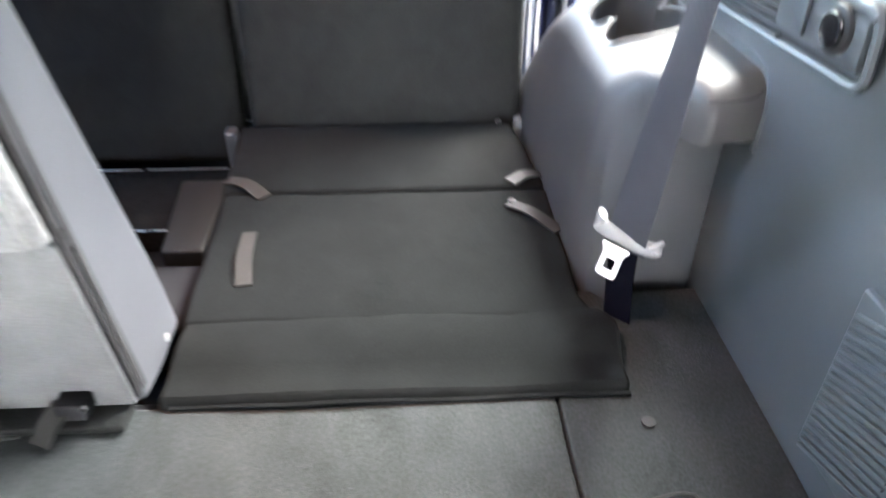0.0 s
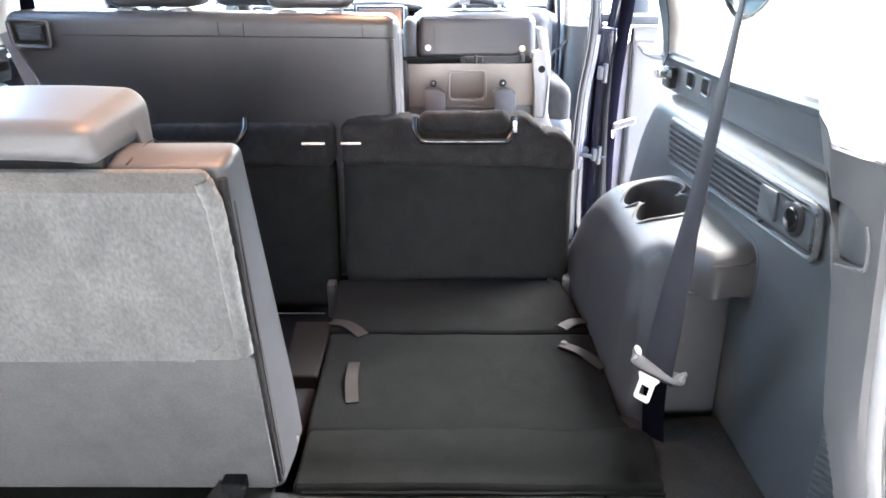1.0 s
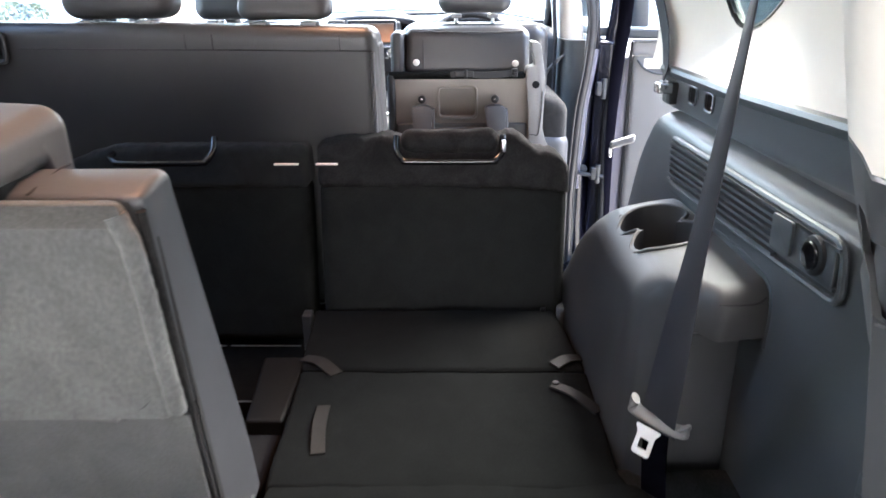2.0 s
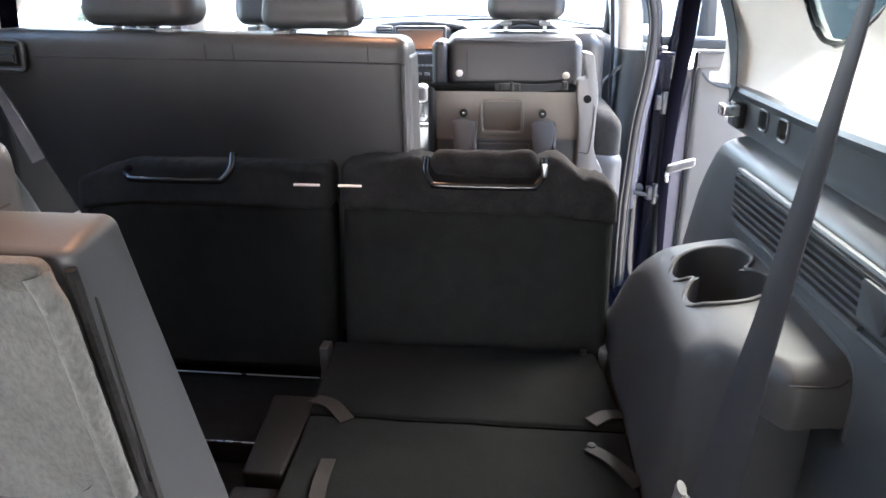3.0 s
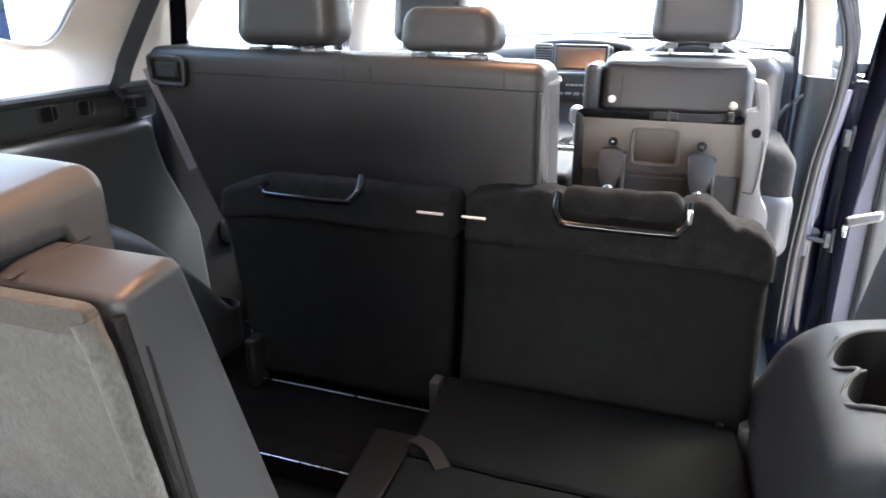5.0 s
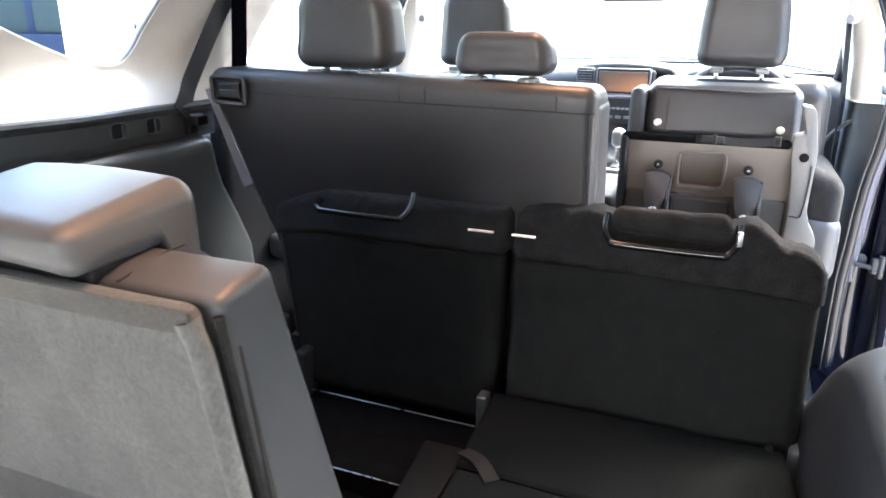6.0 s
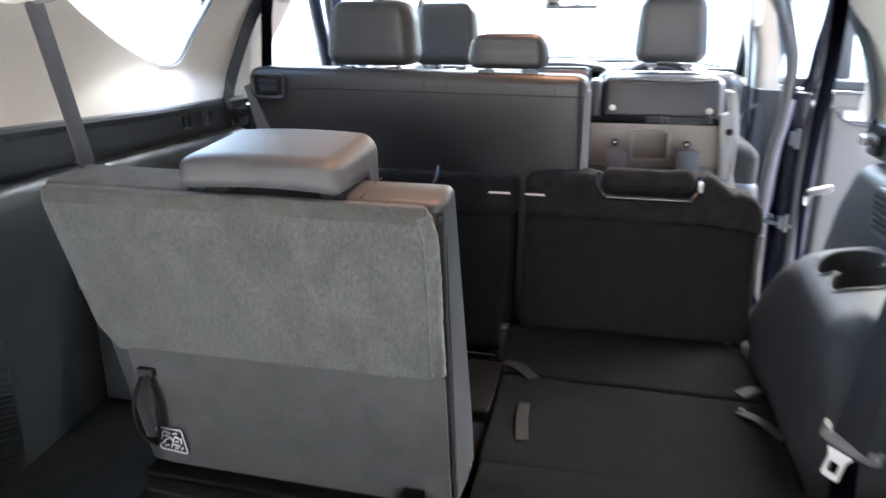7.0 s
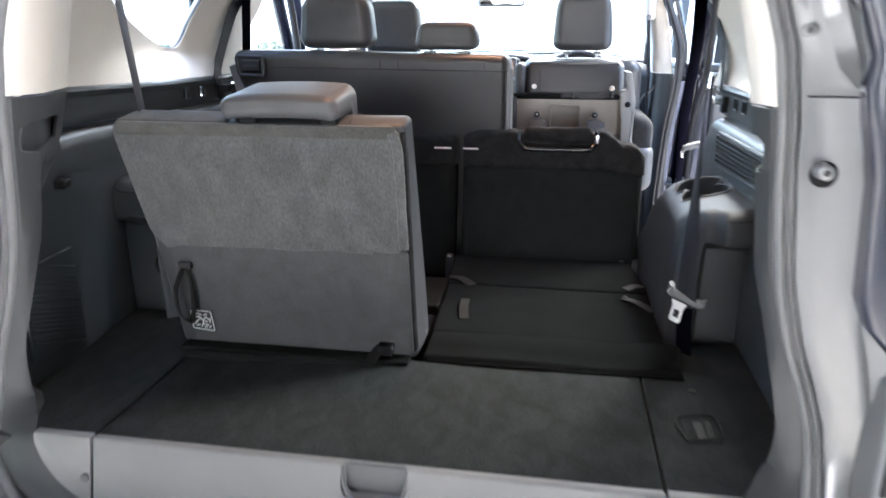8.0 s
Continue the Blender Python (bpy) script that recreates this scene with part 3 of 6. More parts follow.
        part("plate_crease", tube(spline([skin(0.5225, 0.640) - Vector((0, 0, 0.0030)), skin(0.5185, 0.680), skin(0.5180, 0.730), skin(0.524, 0.772), skin(0.540, 0.798)], 6), 0.0022, 8), M_HUMP, w, "creased edge of the plate round the cup wells")
        rim = []
        for c, a0, a1 in ((c1, -49, 229), (c2, 131, 409)):
            for t in np.linspace(radians(a0), radians(a1), 26):
                u, v = c.x + (rad + 0.003) * math.cos(t), c.y + (rad + 0.003) * math.sin(t)
                rim.append(skin(u, v) + Vector((0, 0, 0.0008)))
        cup = part("cup_holder", tube(spline(rim, 2, True), 0.0032, 8, True), M_HUMP, w, "charcoal twin cup holder with a raised rim")
        floor_line = [((c.x + (rad + 0.001) * math.cos(t)), c.y + (rad + 0.001) * math.sin(t)) for c, a0, a1 in ((c1, -30, 210), (c2, 150, 390)) for t in np.linspace(radians(a0), radians(a1), 18)]
        part("well_floor", prism(floor_line, lambda u, v, d: Vector((u, v, 0.180 + d)), 0.005), M_DARKPL, cup, "dark bottom of the cup wells")
    # long air grille above the shelf
        gr = part("grille", tube([S(0.631, y, z) for y, z in round_poly([(0.322, 0.326), (0.846, 0.303), (0.862, 0.376), (0.330, 0.384)], 0.018)], 0.0045, 8, True), M_PLASTIC, w, "slate grille of long slats")
        part("backing", prism(round_poly([(0.322, 0.326), (0.846, 0.303), (0.862, 0.376), (0.330, 0.384)], 0.018), lambda u, v, d: S(0.633 - d, u, v), 0.002), M_DARKPL, gr)
        for i in range(7):
            f = (i + 0.6) / 7.2
            za, zb = lerp(0.303, 0.376, f), lerp(0.327, 0.383, f)
            part("slat", sweep([S(0.629, 0.852, za), S(0.629, 0.648, lerp(za, zb, 0.41)), S(0.629, 0.458, lerp(za, zb, 0.75))], [(-0.0030, -0.004), (0.0030, -0.004), (0.0018, 0.004), (-0.0018, 0.004)], side=(0, 0, 1)), M_PLASTIC, gr)
        for i in (1, 2, 6):
            f = (i + 0.6) / 7.2
            za, zb = lerp(0.303, 0.376, f), lerp(0.327, 0.383, f)
            if i != 2:
                part("slat", sweep([S(0.629, 0.458, lerp(za, zb, 0.75)), S(0.629, 0.330, zb)], [(-0.0024, -0.004), (0.0024, -0.004), (0.0018, 0.004), (-0.0018, 0.004)], side=(0, 0, 1)), M_PLASTIC, gr)
        pl = part("socket_plate", prism(round_poly([(0.332, 0.338), (0.462, 0.336), (0.464, 0.378), (0.334, 0.380)], 0.006), lambda u, v, d: S(0.632 - d, u, v), 0.007, 0.0015), M_PLASTIC, gr)
        part("lid", prism(round_poly([(0.412, 0.340), (0.458, 0.338), (0.460, 0.376), (0.414, 0.378)], 0.005), lambda u, v, d: S(0.6249 - d, u, v), 0.004, 0.001), M_PLASTIC, pl)
        part("socket_ring", disc(S(0.6245, 0.368, 0.360), (-1, 0, 0), 0.0205, 0.008, 28, 0.003), M_DARKPL, pl, "black power socket cap")
        part("socket_cap", disc(S(0.6195, 0.368, 0.360), (-1, 0, 0), 0.0145, 0.006, 24, 0.002), M_GLOSS, pl)
    # ribbed vent low on the wall, next to the tailgate
    vy = 0.236 if s > 0 else 0.278
    vent = part("wall_vent", rbox(s * 0.6265, s * 0.636, 0.132, vy, 0.040, 0.208, 0.003), M_PLASTIC, w, "ribbed vent in the wall panel")
    for i in range(18):
        z = 0.046 + i * 0.0087
        part("rib", rbox(s * 0.6235, s * 0.628, 0.138, vy - 0.006, z, z + 0.0046, 0.001, m=1, fn=lambda p: p + Vector((0, 0, 0.35 * (0.2 - p.y)))), M_PLASTIC, vent)
    # pillar trim beside the tailgate: grey below, curving round the sill's end, and cream above
    for nm, z0, z1, mt, lb in (("pillar_trim", 0.02, 0.5055, M_TRIM, "grey plastic pillar trim"), ("pillar_cover", 0.509, 0.90, M_CREAM, "cream pillar trim")):
        rows = []
        if z0 < 0.1:
            low = [((0.41, -0.016, -0.106), (0.41, -0.03, -0.185)), ((0.445, -0.014, -0.102), (0.49, -0.026, -0.166)), ((0.484, -0.010, -0.074), (0.552, -0.016, -0.135)), ((0.510, -0.006, -0.040), (0.580, -0.010, -0.097)),
                   ((0.521, 0.0, -0.014), (0.602, 0.0, -0.052)), ((0.538, 0.018, -0.007), (0.607, 0.014, -0.026)), ((0.557, 0.042, 0.003), (0.610, 0.026, -0.004))]
            for i_, o_ in low:
                I, O = Vector(i_), Vector(o_)
                m1, m2 = I.lerp(O, 0.30) + Vector((0, -0.007, 0)), I.lerp(O, 0.68) + Vector((0, -0.006, 0))
                rows.append([S(O.x + 0.01, O.y + 0.02, O.z)] + [S(*v) for v in (O, m2, m1, I, I + Vector((0.004, 0.010, 0)), I + Vector((0.02, 0.04, 0)), I + Vector((0.04, 0.06, 0)), I + Vector((0.06, 0.07, 0)))])
        for k in range(19):
            z = lerp(z0, z1, k / 18)
            e, b, i_, iy = d_edge(z), d_back(z), d_inner(z), inner_y(z)
            k_ = table([(0.0, 0.34), (0.26, 0.42), (0.40, 1.0)], z)
            Y = lambda y: iy + (y - 0.10) * k_
            rows.append([S(e + 0.012, seal_y(z) + 0.03, z), S(e, seal_y(z), z), S(lerp(e, i_, 0.35), seal_y(z) + 0.003, z), S(lerp(e, i_, 0.75), lerp(seal_y(z), iy, 0.5), z), S(i_, iy, z), S(lerp(i_, b, 0.45), Y(0.150), z), S(lerp(i_, b, 0.9), Y(0.208), z), S(b + 0.003, Y(0.224), z), S(b + 0.06, Y(0.236), z)])
        pt = part(nm, sheet(rows, 0.005, s < 0), mt, w, lb, 60)
        if z0 < 0.1:
            cut(pt, prism(round_poly([(0.0713, 0.4293), (0.097, 0.4243), (0.1903, 0.4323), (0.1923, 0.4683), (0.0923, 0.4703), (0.0723, 0.4597)], 0.0061), lambda u, v, d: S(0.50 + d, u, v), 0.14))
            part("pull_pocket", rbox(s * 0.532, s * 0.556, 0.066, 0.240, 0.395, 0.490, 0.003, (1, 12, 1), fn=lambda p: p + Vector((s * (0.50 * max(0.0, p.y - 0.115) - 0.004), 0, 0))), M_TRIM, pt, "recessed pull pocket")
            part("pocket_rim", tube(spline([S(0.5185, 0.074, 0.4605), S(0.5215, 0.0705, 0.445), S(0.522, 0.0705, 0.430), S(0.5195, 0.078, 0.4265), S(0.516, 0.096, 0.4225)], 5), 0.0016, 6), M_TRIM, pt)
            part("pocket_end", rbox(s * 0.5305, s * 0.544, 0.0735, 0.0790, 0.405, 0.480, 0.002), M_TRIM, pt)
            if s < 0:
                part("bag_hook", rbox(s * 0.612, s * 0.636, 0.262, 0.286, 0.316, 0.332, 0.004), M_DARKPL, w, "small black bag hook")
    part("anchor_cover", rbox(s * 0.425, s * 0.475, 0.195, 0.262, 0.660, 0.735, 0.02, m=5), M_CREAM, w, "cream belt anchor cover")
    # cream panel round the quarter window
    def cx(y, z):
        dish = 0.045 * math.exp(-((y - 0.88) / 0.20) ** 2) * min(1.0, max(0.0, (z - 0.475) / 0.05))
        lean_ = table([(0.46, 0.673), (0.50, 0.688), (0.54, 0.695), (0.60, 0.690), (0.70, 0.655), (0.80, 0.61), (0.90, 0.54)], z)
        near = table([(0.20, 0.10), (0.40, 0.02), (0.60, 0.0)], y) * min(1.0, max(0.0, (z - 0.46) / 0.25))
        return lean_ - near + dish
    rows = []
    for k in range(21):
        f = k / 20
        row = []
        for j in range(19):
            z = lerp(0.462, 0.90, j / 18)
            yf = table([(0.46, 1.185), (0.62, 1.30), (0.90, 1.46)], z)
            row.append(S(cx(lerp(0.215, yf, f), z), lerp(0.215, yf, f), z))
        rows.append(row)
    cream = part("window_surround", sheet(rows, 0.020, s > 0), M_CREAM, w, "cream panel round the quarter window")
    # the quarter window's opening: pointed at its low front corner
    qw = round_poly([(0.962, 0.578), (1.01, 0.665), (1.09, 0.83), (0.36, 0.83), (0.45, 0.72), (0.56, 0.659), (0.635, 0.626), (0.72, 0.592), (0.818, 0.558), (0.885, 0.541), (0.930, 0.545)], 0.045, 5)
    cut(cream, prism(qw, lambda u, v, d: S(0.45 + d, u, v), 0.40))
    part("window_gasket", tube([S(cx(u, v) + 0.006, u, v) for u, v in qw], 0.0075 if s > 0 else 0.0045, 6, True), M_RUBBER if s > 0 else M_SEAL, w, "black window gasket" if s > 0 else "grey window gasket")
    gl = part("quarter_glass", sheet([[S(lerp(0.748, 0.665, (z - 0.52) / 0.33), y, z) for z in (0.52, 0.63, 0.74, 0.85)] for y in (0.36, 0.62, 0.88, 1.14)], 0.004, s < 0), M_GLASS if s < 0 else M_GLASS_D, w)
    gl.visible_shadow = False
    if s < 0:
        # this side is shifted outwards, up and back to fit the camera's view
        for ob in w.children_recursive:
            for v in ob.data.vertices:
                if ob.name.split(".")[0] in ("wheel_housing", "shelf_edge", "corner_panel", "panel_hook", "shelf_crease"):
                    v.co.y -= 0.030
                back = max(0.0, min(1.0, (v.co.y - 0.235) / 0.23))
                v.co.x -= 0.030 * back * table([(0.28, 1.0), (0.42, 0.35)], v.co.z)
                v.co.z += 0.017 * max(0.0, min(1.0, (v.co.z - 0.15) / 0.16)) * max(0.0, min(1.0, (v.co.y - 0.22) / 0.10))
    return w


wall_right = build_side(1, "wall_right", "grey and cream quarter trim with cup holders")
wall_left = build_side(-1, "wall_left", "grey and cream quarter trim of the load bay")


def build_body():
    """The bare body round the tailgate opening, the roof and the outer sides."""
    b = thing("car_body", (0, 1.2, -0.6), "grey metallic car body round the open tailgate", "car body", kind="structure")
    for s in (1, -1):
        S = lambda x, y, z: Vector((s * x, y, z))
        rows, rub = [], []
        for k in range(91):
            z = lerp(-0.18, 0.905, k / 90)
            e, r, sy = d_edge(z), d_ridge(z), seal_y(z)
            out = table([(-0.18, 0.80), (0.0, 0.72), (0.10, 0.68), (0.20, 0.655), (0.25, 0.640), (0.34, 0.634), (0.44, 0.626), (0.527, 0.600), (0.535, 0.594), (0.555, 0.573), (0.59, 0.557), (0.628, 0.543), (0.78, 0.47), (0.9, 0.38)], z)
            rim = out + table([(0.522, 0.004), (0.535, 0.006), (0.56, 0.030), (0.628, 0.034), (0.9, 0.05)], z)
            deep = table([(0.528, 0.0), (0.545, 0.010), (0.57, 0.018), (0.62, 0.022), (0.9, 0.025)], z)
            rows.append([S(r - 0.004, sy + 0.02, z), S(r - 0.002, sy - 0.010, z), S(r + 0.004, sy - 0.014, z), S(lerp(r, out, 0.4), lerp(sy, 0.04, 0.7) - 0.010, z), S(out - 0.008, 0.032, z), S(out, 0.026, z),
                         S(out + 0.002, 0.022 + deep, z), S(rim - 0.002, 0.020 + deep, z), S(rim, 0.018, z), S(rim + 0.05, -0.006, z), S(rim + 0.10, -0.002, z)])
            rub.append([S(lerp(e, r, f) if f < 1 else r + 0.001, sy + d, z) for f, d in ((0.0, 0.016), (0.02, 0.0), (0.12, -0.007), (0.26, -0.009), (0.40, -0.006), (0.48, -0.001), (0.54, -0.004), (0.66, -0.010), (0.80, -0.008), (0.92, 0.0), (1.0, 0.004))])
        jamb = part("jamb", sheet(rows, 0.004, s > 0), M_PAINT, b, "grey painted door jamb", 50)
        part("seal", sheet(rub, 0.003, s > 0), M_SEAL, b, "grey double-lipped seal of the tailgate opening", 60)
        # no hollow is cut: a black disc gives the well's shade
        part("stopper_well", disc(S(0.576, 0.030, 0.434), (0, 1, 0), 0.0158, 0.006, 28, 0.002), M_HOLE, jamb, "black disc for the shade in a rubber stopper's well")
        part("stopper", disc(S(0.572, 0.020, 0.439), (0, 1, 0), 0.0090, 0.022, 20, 0.003, 0.0108), M_PAINT, jamb, "grey rubber stopper")
        part("stopper_eye", disc(S(0.572, 0.0085, 0.439), (0, 1, 0), 0.0040, 0.002, 16), M_RUBBER, jamb)
        part("plug", disc(S(0.537, 0.032, 0.596), (0, 1, 0), 0.0078, 0.006, 20, 0.002), M_PAINT, jamb)
        part("plug_eye", disc(S(0.537, 0.0285, 0.596), (0, 1, 0), 0.0036, 0.002, 16), M_TRIM, jamb)
        part("panel_seam", tube([S(0.546, 0.0305, 0.5235), S(0.575, 0.0285, 0.5235), S(0.598, 0.0235, 0.5235)], 0.0013, 6), M_RUBBER, jamb)
        part("recess_rim", tube(spline([S(0.597, 0.020, 0.531), S(0.606, 0.018, 0.545), S(0.604, 0.016, 0.565), S(0.590, 0.016, 0.60), S(0.575, 0.016, 0.632), S(0.545, 0.016, 0.70)], 5), 0.0035, 6), M_PAINT, jamb)

        def lens(p):
            left = table([(0.215, 0.668), (0.24, 0.642), (0.27, 0.624), (0.33, 0.620), (0.44, 0.612), (0.527, 0.589), (0.56, 0.594), (0.628, 0.568), (0.75, 0.51), (0.86, 0.45)], p.z)
            return Vector((s * (left + (abs(p.x) - 0.632)), p.y, p.z))
        part("tail_lamp", rbox(s * 0.640, s * 0.80, -0.004, 0.10, 0.205, 0.86, 0.012, (3, 3, 18), 4, lens), M_LAMP, b, "smoked tail lamp lens")
        part("bumper_corner", rbox(s * 0.672, s * 0.86, -0.030, 0.10, -0.45, 0.192, 0.014, (3, 3, 6), 5), M_PAINT, b, "grey painted bumper corner")
        latch = part("bumper_latch", rbox(s * 0.677, s * 0.709, -0.037, -0.029, 0.045, 0.128, 0.004), M_RUBBER, b)
        for z in (0.062, 0.112):
            part("screw", disc((s * 0.693, -0.038, z), (0, 1, 0), 0.009, 0.006, 14, 0.002), M_SEAL, latch)
        for z in (0.078, 0.087, 0.096):
            part("rib", rbox(s * 0.680, s * 0.706, -0.040, -0.036, z - 0.002, z + 0.002, 0.001, m=1), M_SEAL, latch)
        part("outer_side", sheet([[S(0.84, y, -0.55), S(0.88, y, -0.1), S(0.87, y, 0.30), S(0.80, y, 0.45), S(0.745, y, 0.47)] for y in (0.06, 0.4, 0.8, 1.12)], 0.01, s < 0), M_PAINT, b, "grey painted quarter panel")
        part("front_wing", sheet([[S(0.84, y, -0.55), S(0.88, y, -0.1), S(0.87, y, 0.30), S(0.80, y, 0.45), S(0.5, y, 0.50), S(0.0, y, 0.52)] for y in (3.02, 3.4, 3.8, 4.1)], 0.01, s < 0), M_PAINT, b)
    part("bumper", rbox(-0.80, 0.80, -0.16, 0.0, -0.50, -0.115, 0.04, (8, 2, 3), 4), M_PAINT, b, "grey painted rear bumper")
    part("firewall", rbox(-0.74, 0.74, 2.98, 3.02, -0.42, 0.47, 0.005), M_DARKPL, b)
    roof = []
    for y, z in ((0.06, 0.905), (0.5, 0.93), (1.2, 0.95), (1.8, 0.94), (2.12, 0.91)):
        roof.append([Vector((x, y, z - 0.18 * (x / 0.62) ** 4 * 0.4)) for x in np.linspace(-0.62, 0.62, 13)])
    tagged(mesh_ob("ceiling", sheet(roof, 0.03), M_HEADLINER), "pale beige cloth headliner", "ceiling", kind="structure")
    part("roof_skin", sheet([[p + Vector((p.x * 0.10, 0, 0.045)) for p in r] for r in roof], 0.01), M_PAINT, b)
    return b


car_body = build_body()


# body of an assumed lamp that stays out of view
def build_added_lamp(x, y, z):
    lamp = thing("ceiling_lamp", (x, y, z + 0.006), "small warm ceiling lamp, unseen, added to tint the seat tops", "lamp", "ceiling lamps")
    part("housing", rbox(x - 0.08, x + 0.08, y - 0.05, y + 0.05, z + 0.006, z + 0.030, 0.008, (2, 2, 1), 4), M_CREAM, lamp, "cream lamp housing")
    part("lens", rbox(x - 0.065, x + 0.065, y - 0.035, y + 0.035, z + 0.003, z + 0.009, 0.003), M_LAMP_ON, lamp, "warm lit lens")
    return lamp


build_added_lamp(0.06, 1.13, 0.899)
build_added_lamp(0.0, 0.33, 0.871)


def build_tailgate():
    """The raised tailgate over the load bay, above the camera."""
    t = thing("tailgate", (0, -0.45, 1.1), "raised grey tailgate over the load bay", "tailgate", kind="structure")
    rows = [[Vector((x, y, z - 0.10 * (abs(x) / 0.6) ** 3)) for x in np.linspace(-0.62, 0.62, 11)] for y, z in ((0.02, 0.99), (-0.25, 1.09), (-0.55, 1.17), (-0.85, 1.22), (-1.05, 1.22))]
    part("inner_panel", sheet(rows, 0.05), M_MIDPL, t)
    part("outer_skin", sheet([[p + Vector((0, 0, 0.06)) for p in r] for r in rows], 0.01), M_PAINT, t)
    for s in (1, -1):
        part("strut", tube([(s * 0.47, 0.05, 0.84), (s * 0.52, -0.40, 1.06)], 0.009, 8), M_DARKPL, t)
    return t


build_tailgate()

# ---- third row: upright seat, folded seat, flipped cushions ----
LEAN_Y = -0.165  # the seat back leans towards the tailgate


def build_upright_seat():
    st = thing("third_row_seat", (-0.22, 0.35, 0.0), "upright third-row seat back with grey carpet and a low leather headrest", "car seat", "third-row seats")

    def at(u, v, d):
        return Vector((u, 0.336 + LEAN_Y * v + d, v))
    upper = round_poly([(0.006, 0.228), (0.006, 0.4515), (-0.488, 0.452), (-0.495, 0.430), (-0.468, 0.252), (-0.441, 0.215), (-0.42, 0.222)], 0.012)
    lower = round_poly([(0.014, 0.012), (0.014, 0.2275), (-0.415, 0.2215), (-0.439, 0.2145), (-0.441, 0.16), (-0.436, 0.06), (-0.430, 0.012)], 0.008)

    def board(poly, d0, d1, bevel):
        # a dense face so that the pile can swell a little
        bm = prism(poly, lambda u, v, d: at(u, v, d0 + d), d1 - d0, bevel)
        bmesh.ops.triangulate(bm, faces=[f for f in bm.faces if len(f.verts) > 4])
        return bm
    back = part("upper_back", board(upper, -0.016, -0.003, 0.004), M_SEATBACK, st, "mid grey cut-pile carpet")
    part("lower_back", board(lower, -0.007, 0.008, 0.003), M_SEATLOW, st, "smoother grey carpet")
    part("top_hem", prism(round_poly([(0.006, 0.430), (0.006, 0.4510), (-0.485, 0.4515), (-0.489, 0.431)], 0.004), lambda u, v, d: at(u, v + 0.002 * math.sin(u * 30), -0.0172 + d), 0.004, 0.001), M_SEATHEM, st, "darker folded carpet hem")
    part("seam_fold", tube([at(u, 0.2265 + 0.002 * math.sin(u * 40), -0.0135) for u in np.linspace(-0.41, -0.05, 24)], 0.0022, 6), M_SEATBACK, back)
    part("slit", tube([at(-0.043, 0.226, -0.0145), at(-0.02, 0.243, -0.015), at(0.010, 0.272, -0.0145)], 0.0013, 5), M_RUBBER, back, "dark slit in the carpet")
    roll = tube(spline([at(0.0085, 0.236, -0.0115), at(0.009, 0.29, -0.0140), at(0.009, 0.36, -0.0145), at(0.0075, 0.415, -0.0140), at(0.000, 0.441, -0.0120)], 16), 0.0088, 12)
    for v in roll.verts:
        v.co += Vector((1.0, -0.6, 0.3)) * 0.0018 * noise.noise(v.co * 110) + Vector((0.6, -1.0, 0)) * 0.0022 * noise.noise(v.co * 28)
    part("welt", roll, M_SEATBACK, back, "thick rolled carpet edge")
    # solid black block in place of the notch's shade
    part("notch", rbox(0.004, 0.0185, 0.300, 0.312, 0.214, 0.234, 0.003), M_HOLE, back, "black block for the shade in a notch below the rolled edge")
    # leather body in front of the board

    def bulge(p):
        q = p.copy()
        v = q.z
        q.y += LEAN_Y * v
        q.y += 0.056 * max(0.0, 1 - max(v, 0.09) / 0.45) * max(0.0, (p.y - 0.346) / 0.078) - (0.020 * v / 0.46 if p.y > 0.38 else 0)
        if q.x < -0.40 and v < 0.42:
            q.x += 0.03 * (1 - v / 0.45)
        if p.x > 0.0:
            q.x += 0.003 * math.sin(math.pi * min(1.0, (p.y - 0.3385) / 0.0855))
        if v > 0.44:
            q.z -= 0.009 * max(0.0, 1 - (p.y - 0.3385) / 0.06) * (v - 0.44) / 0.022
        return q
    core = part("leather_side", rbox(-0.493, 0.018, 0.3385, 0.424, 0.0, 0.462, 0.011, (6, 2, 8), 4, bulge), M_LEATHER_S, st, "slate grey leather bolster")
    # recess and gap beside the carpet are dark solids that stand for shade
    part("side_strip", prism(round_poly([(0.342, 0.02), (0.386, 0.02), (0.377, 0.24), (0.363, 0.395), (0.347, 0.415)], 0.004), lambda u, v, d: Vector((0.018 + d * 0.4, u + LEAN_Y * v, v)), 0.003, 0.0008), M_FUZZ_D, core, "dark strip for the shaded recess beside the carpet")
    part("side_gap", tube([at(0.0150, v, 0.0015) for v in np.linspace(0.02, 0.44, 10)], 0.0045, 8), M_FUZZ, core, "dark tube for the shade in the gap beside the carpet")
    part("top_seam", tube([Vector((-0.075, 0.336 + LEAN_Y * 0.46 + d, 0.4535 + 0.15 * min(d, 0.058))) for d in (0.004, 0.03, 0.058, 0.075)], 0.0010, 5), M_RUBBER, core)
    part("top_panel", rbox(-0.489, -0.286, 0.3285 + LEAN_Y * 0.46, 0.400 + LEAN_Y * 0.46, 0.440, 0.4640, 0.0060, (10, 4, 1), 4, lambda p: p + Vector((0, 0, 0.0014 * noise.noise(p * 18) - (0.009 * max(0.0, 1 - (p.y - 0.253) / 0.06) if p.z > 0.45 else 0)))), M_SEATHEM, core, "dark carpet wrapped over the top")
    # low, folded headrest
    def pad(p):
        q = p - Vector((-0.181, 0.305, 0.492))
        q.x *= 1 - 0.10 * (q.z + 0.033) / 0.066
        if q.z > 0:
            q.z += (0.006 * (1 - (q.x / 0.115) ** 2) + 0.10 * q.y - 0.008 - 4.0 * max(0.0, q.y - 0.045) ** 2) * min(1.0, q.z / 0.024)
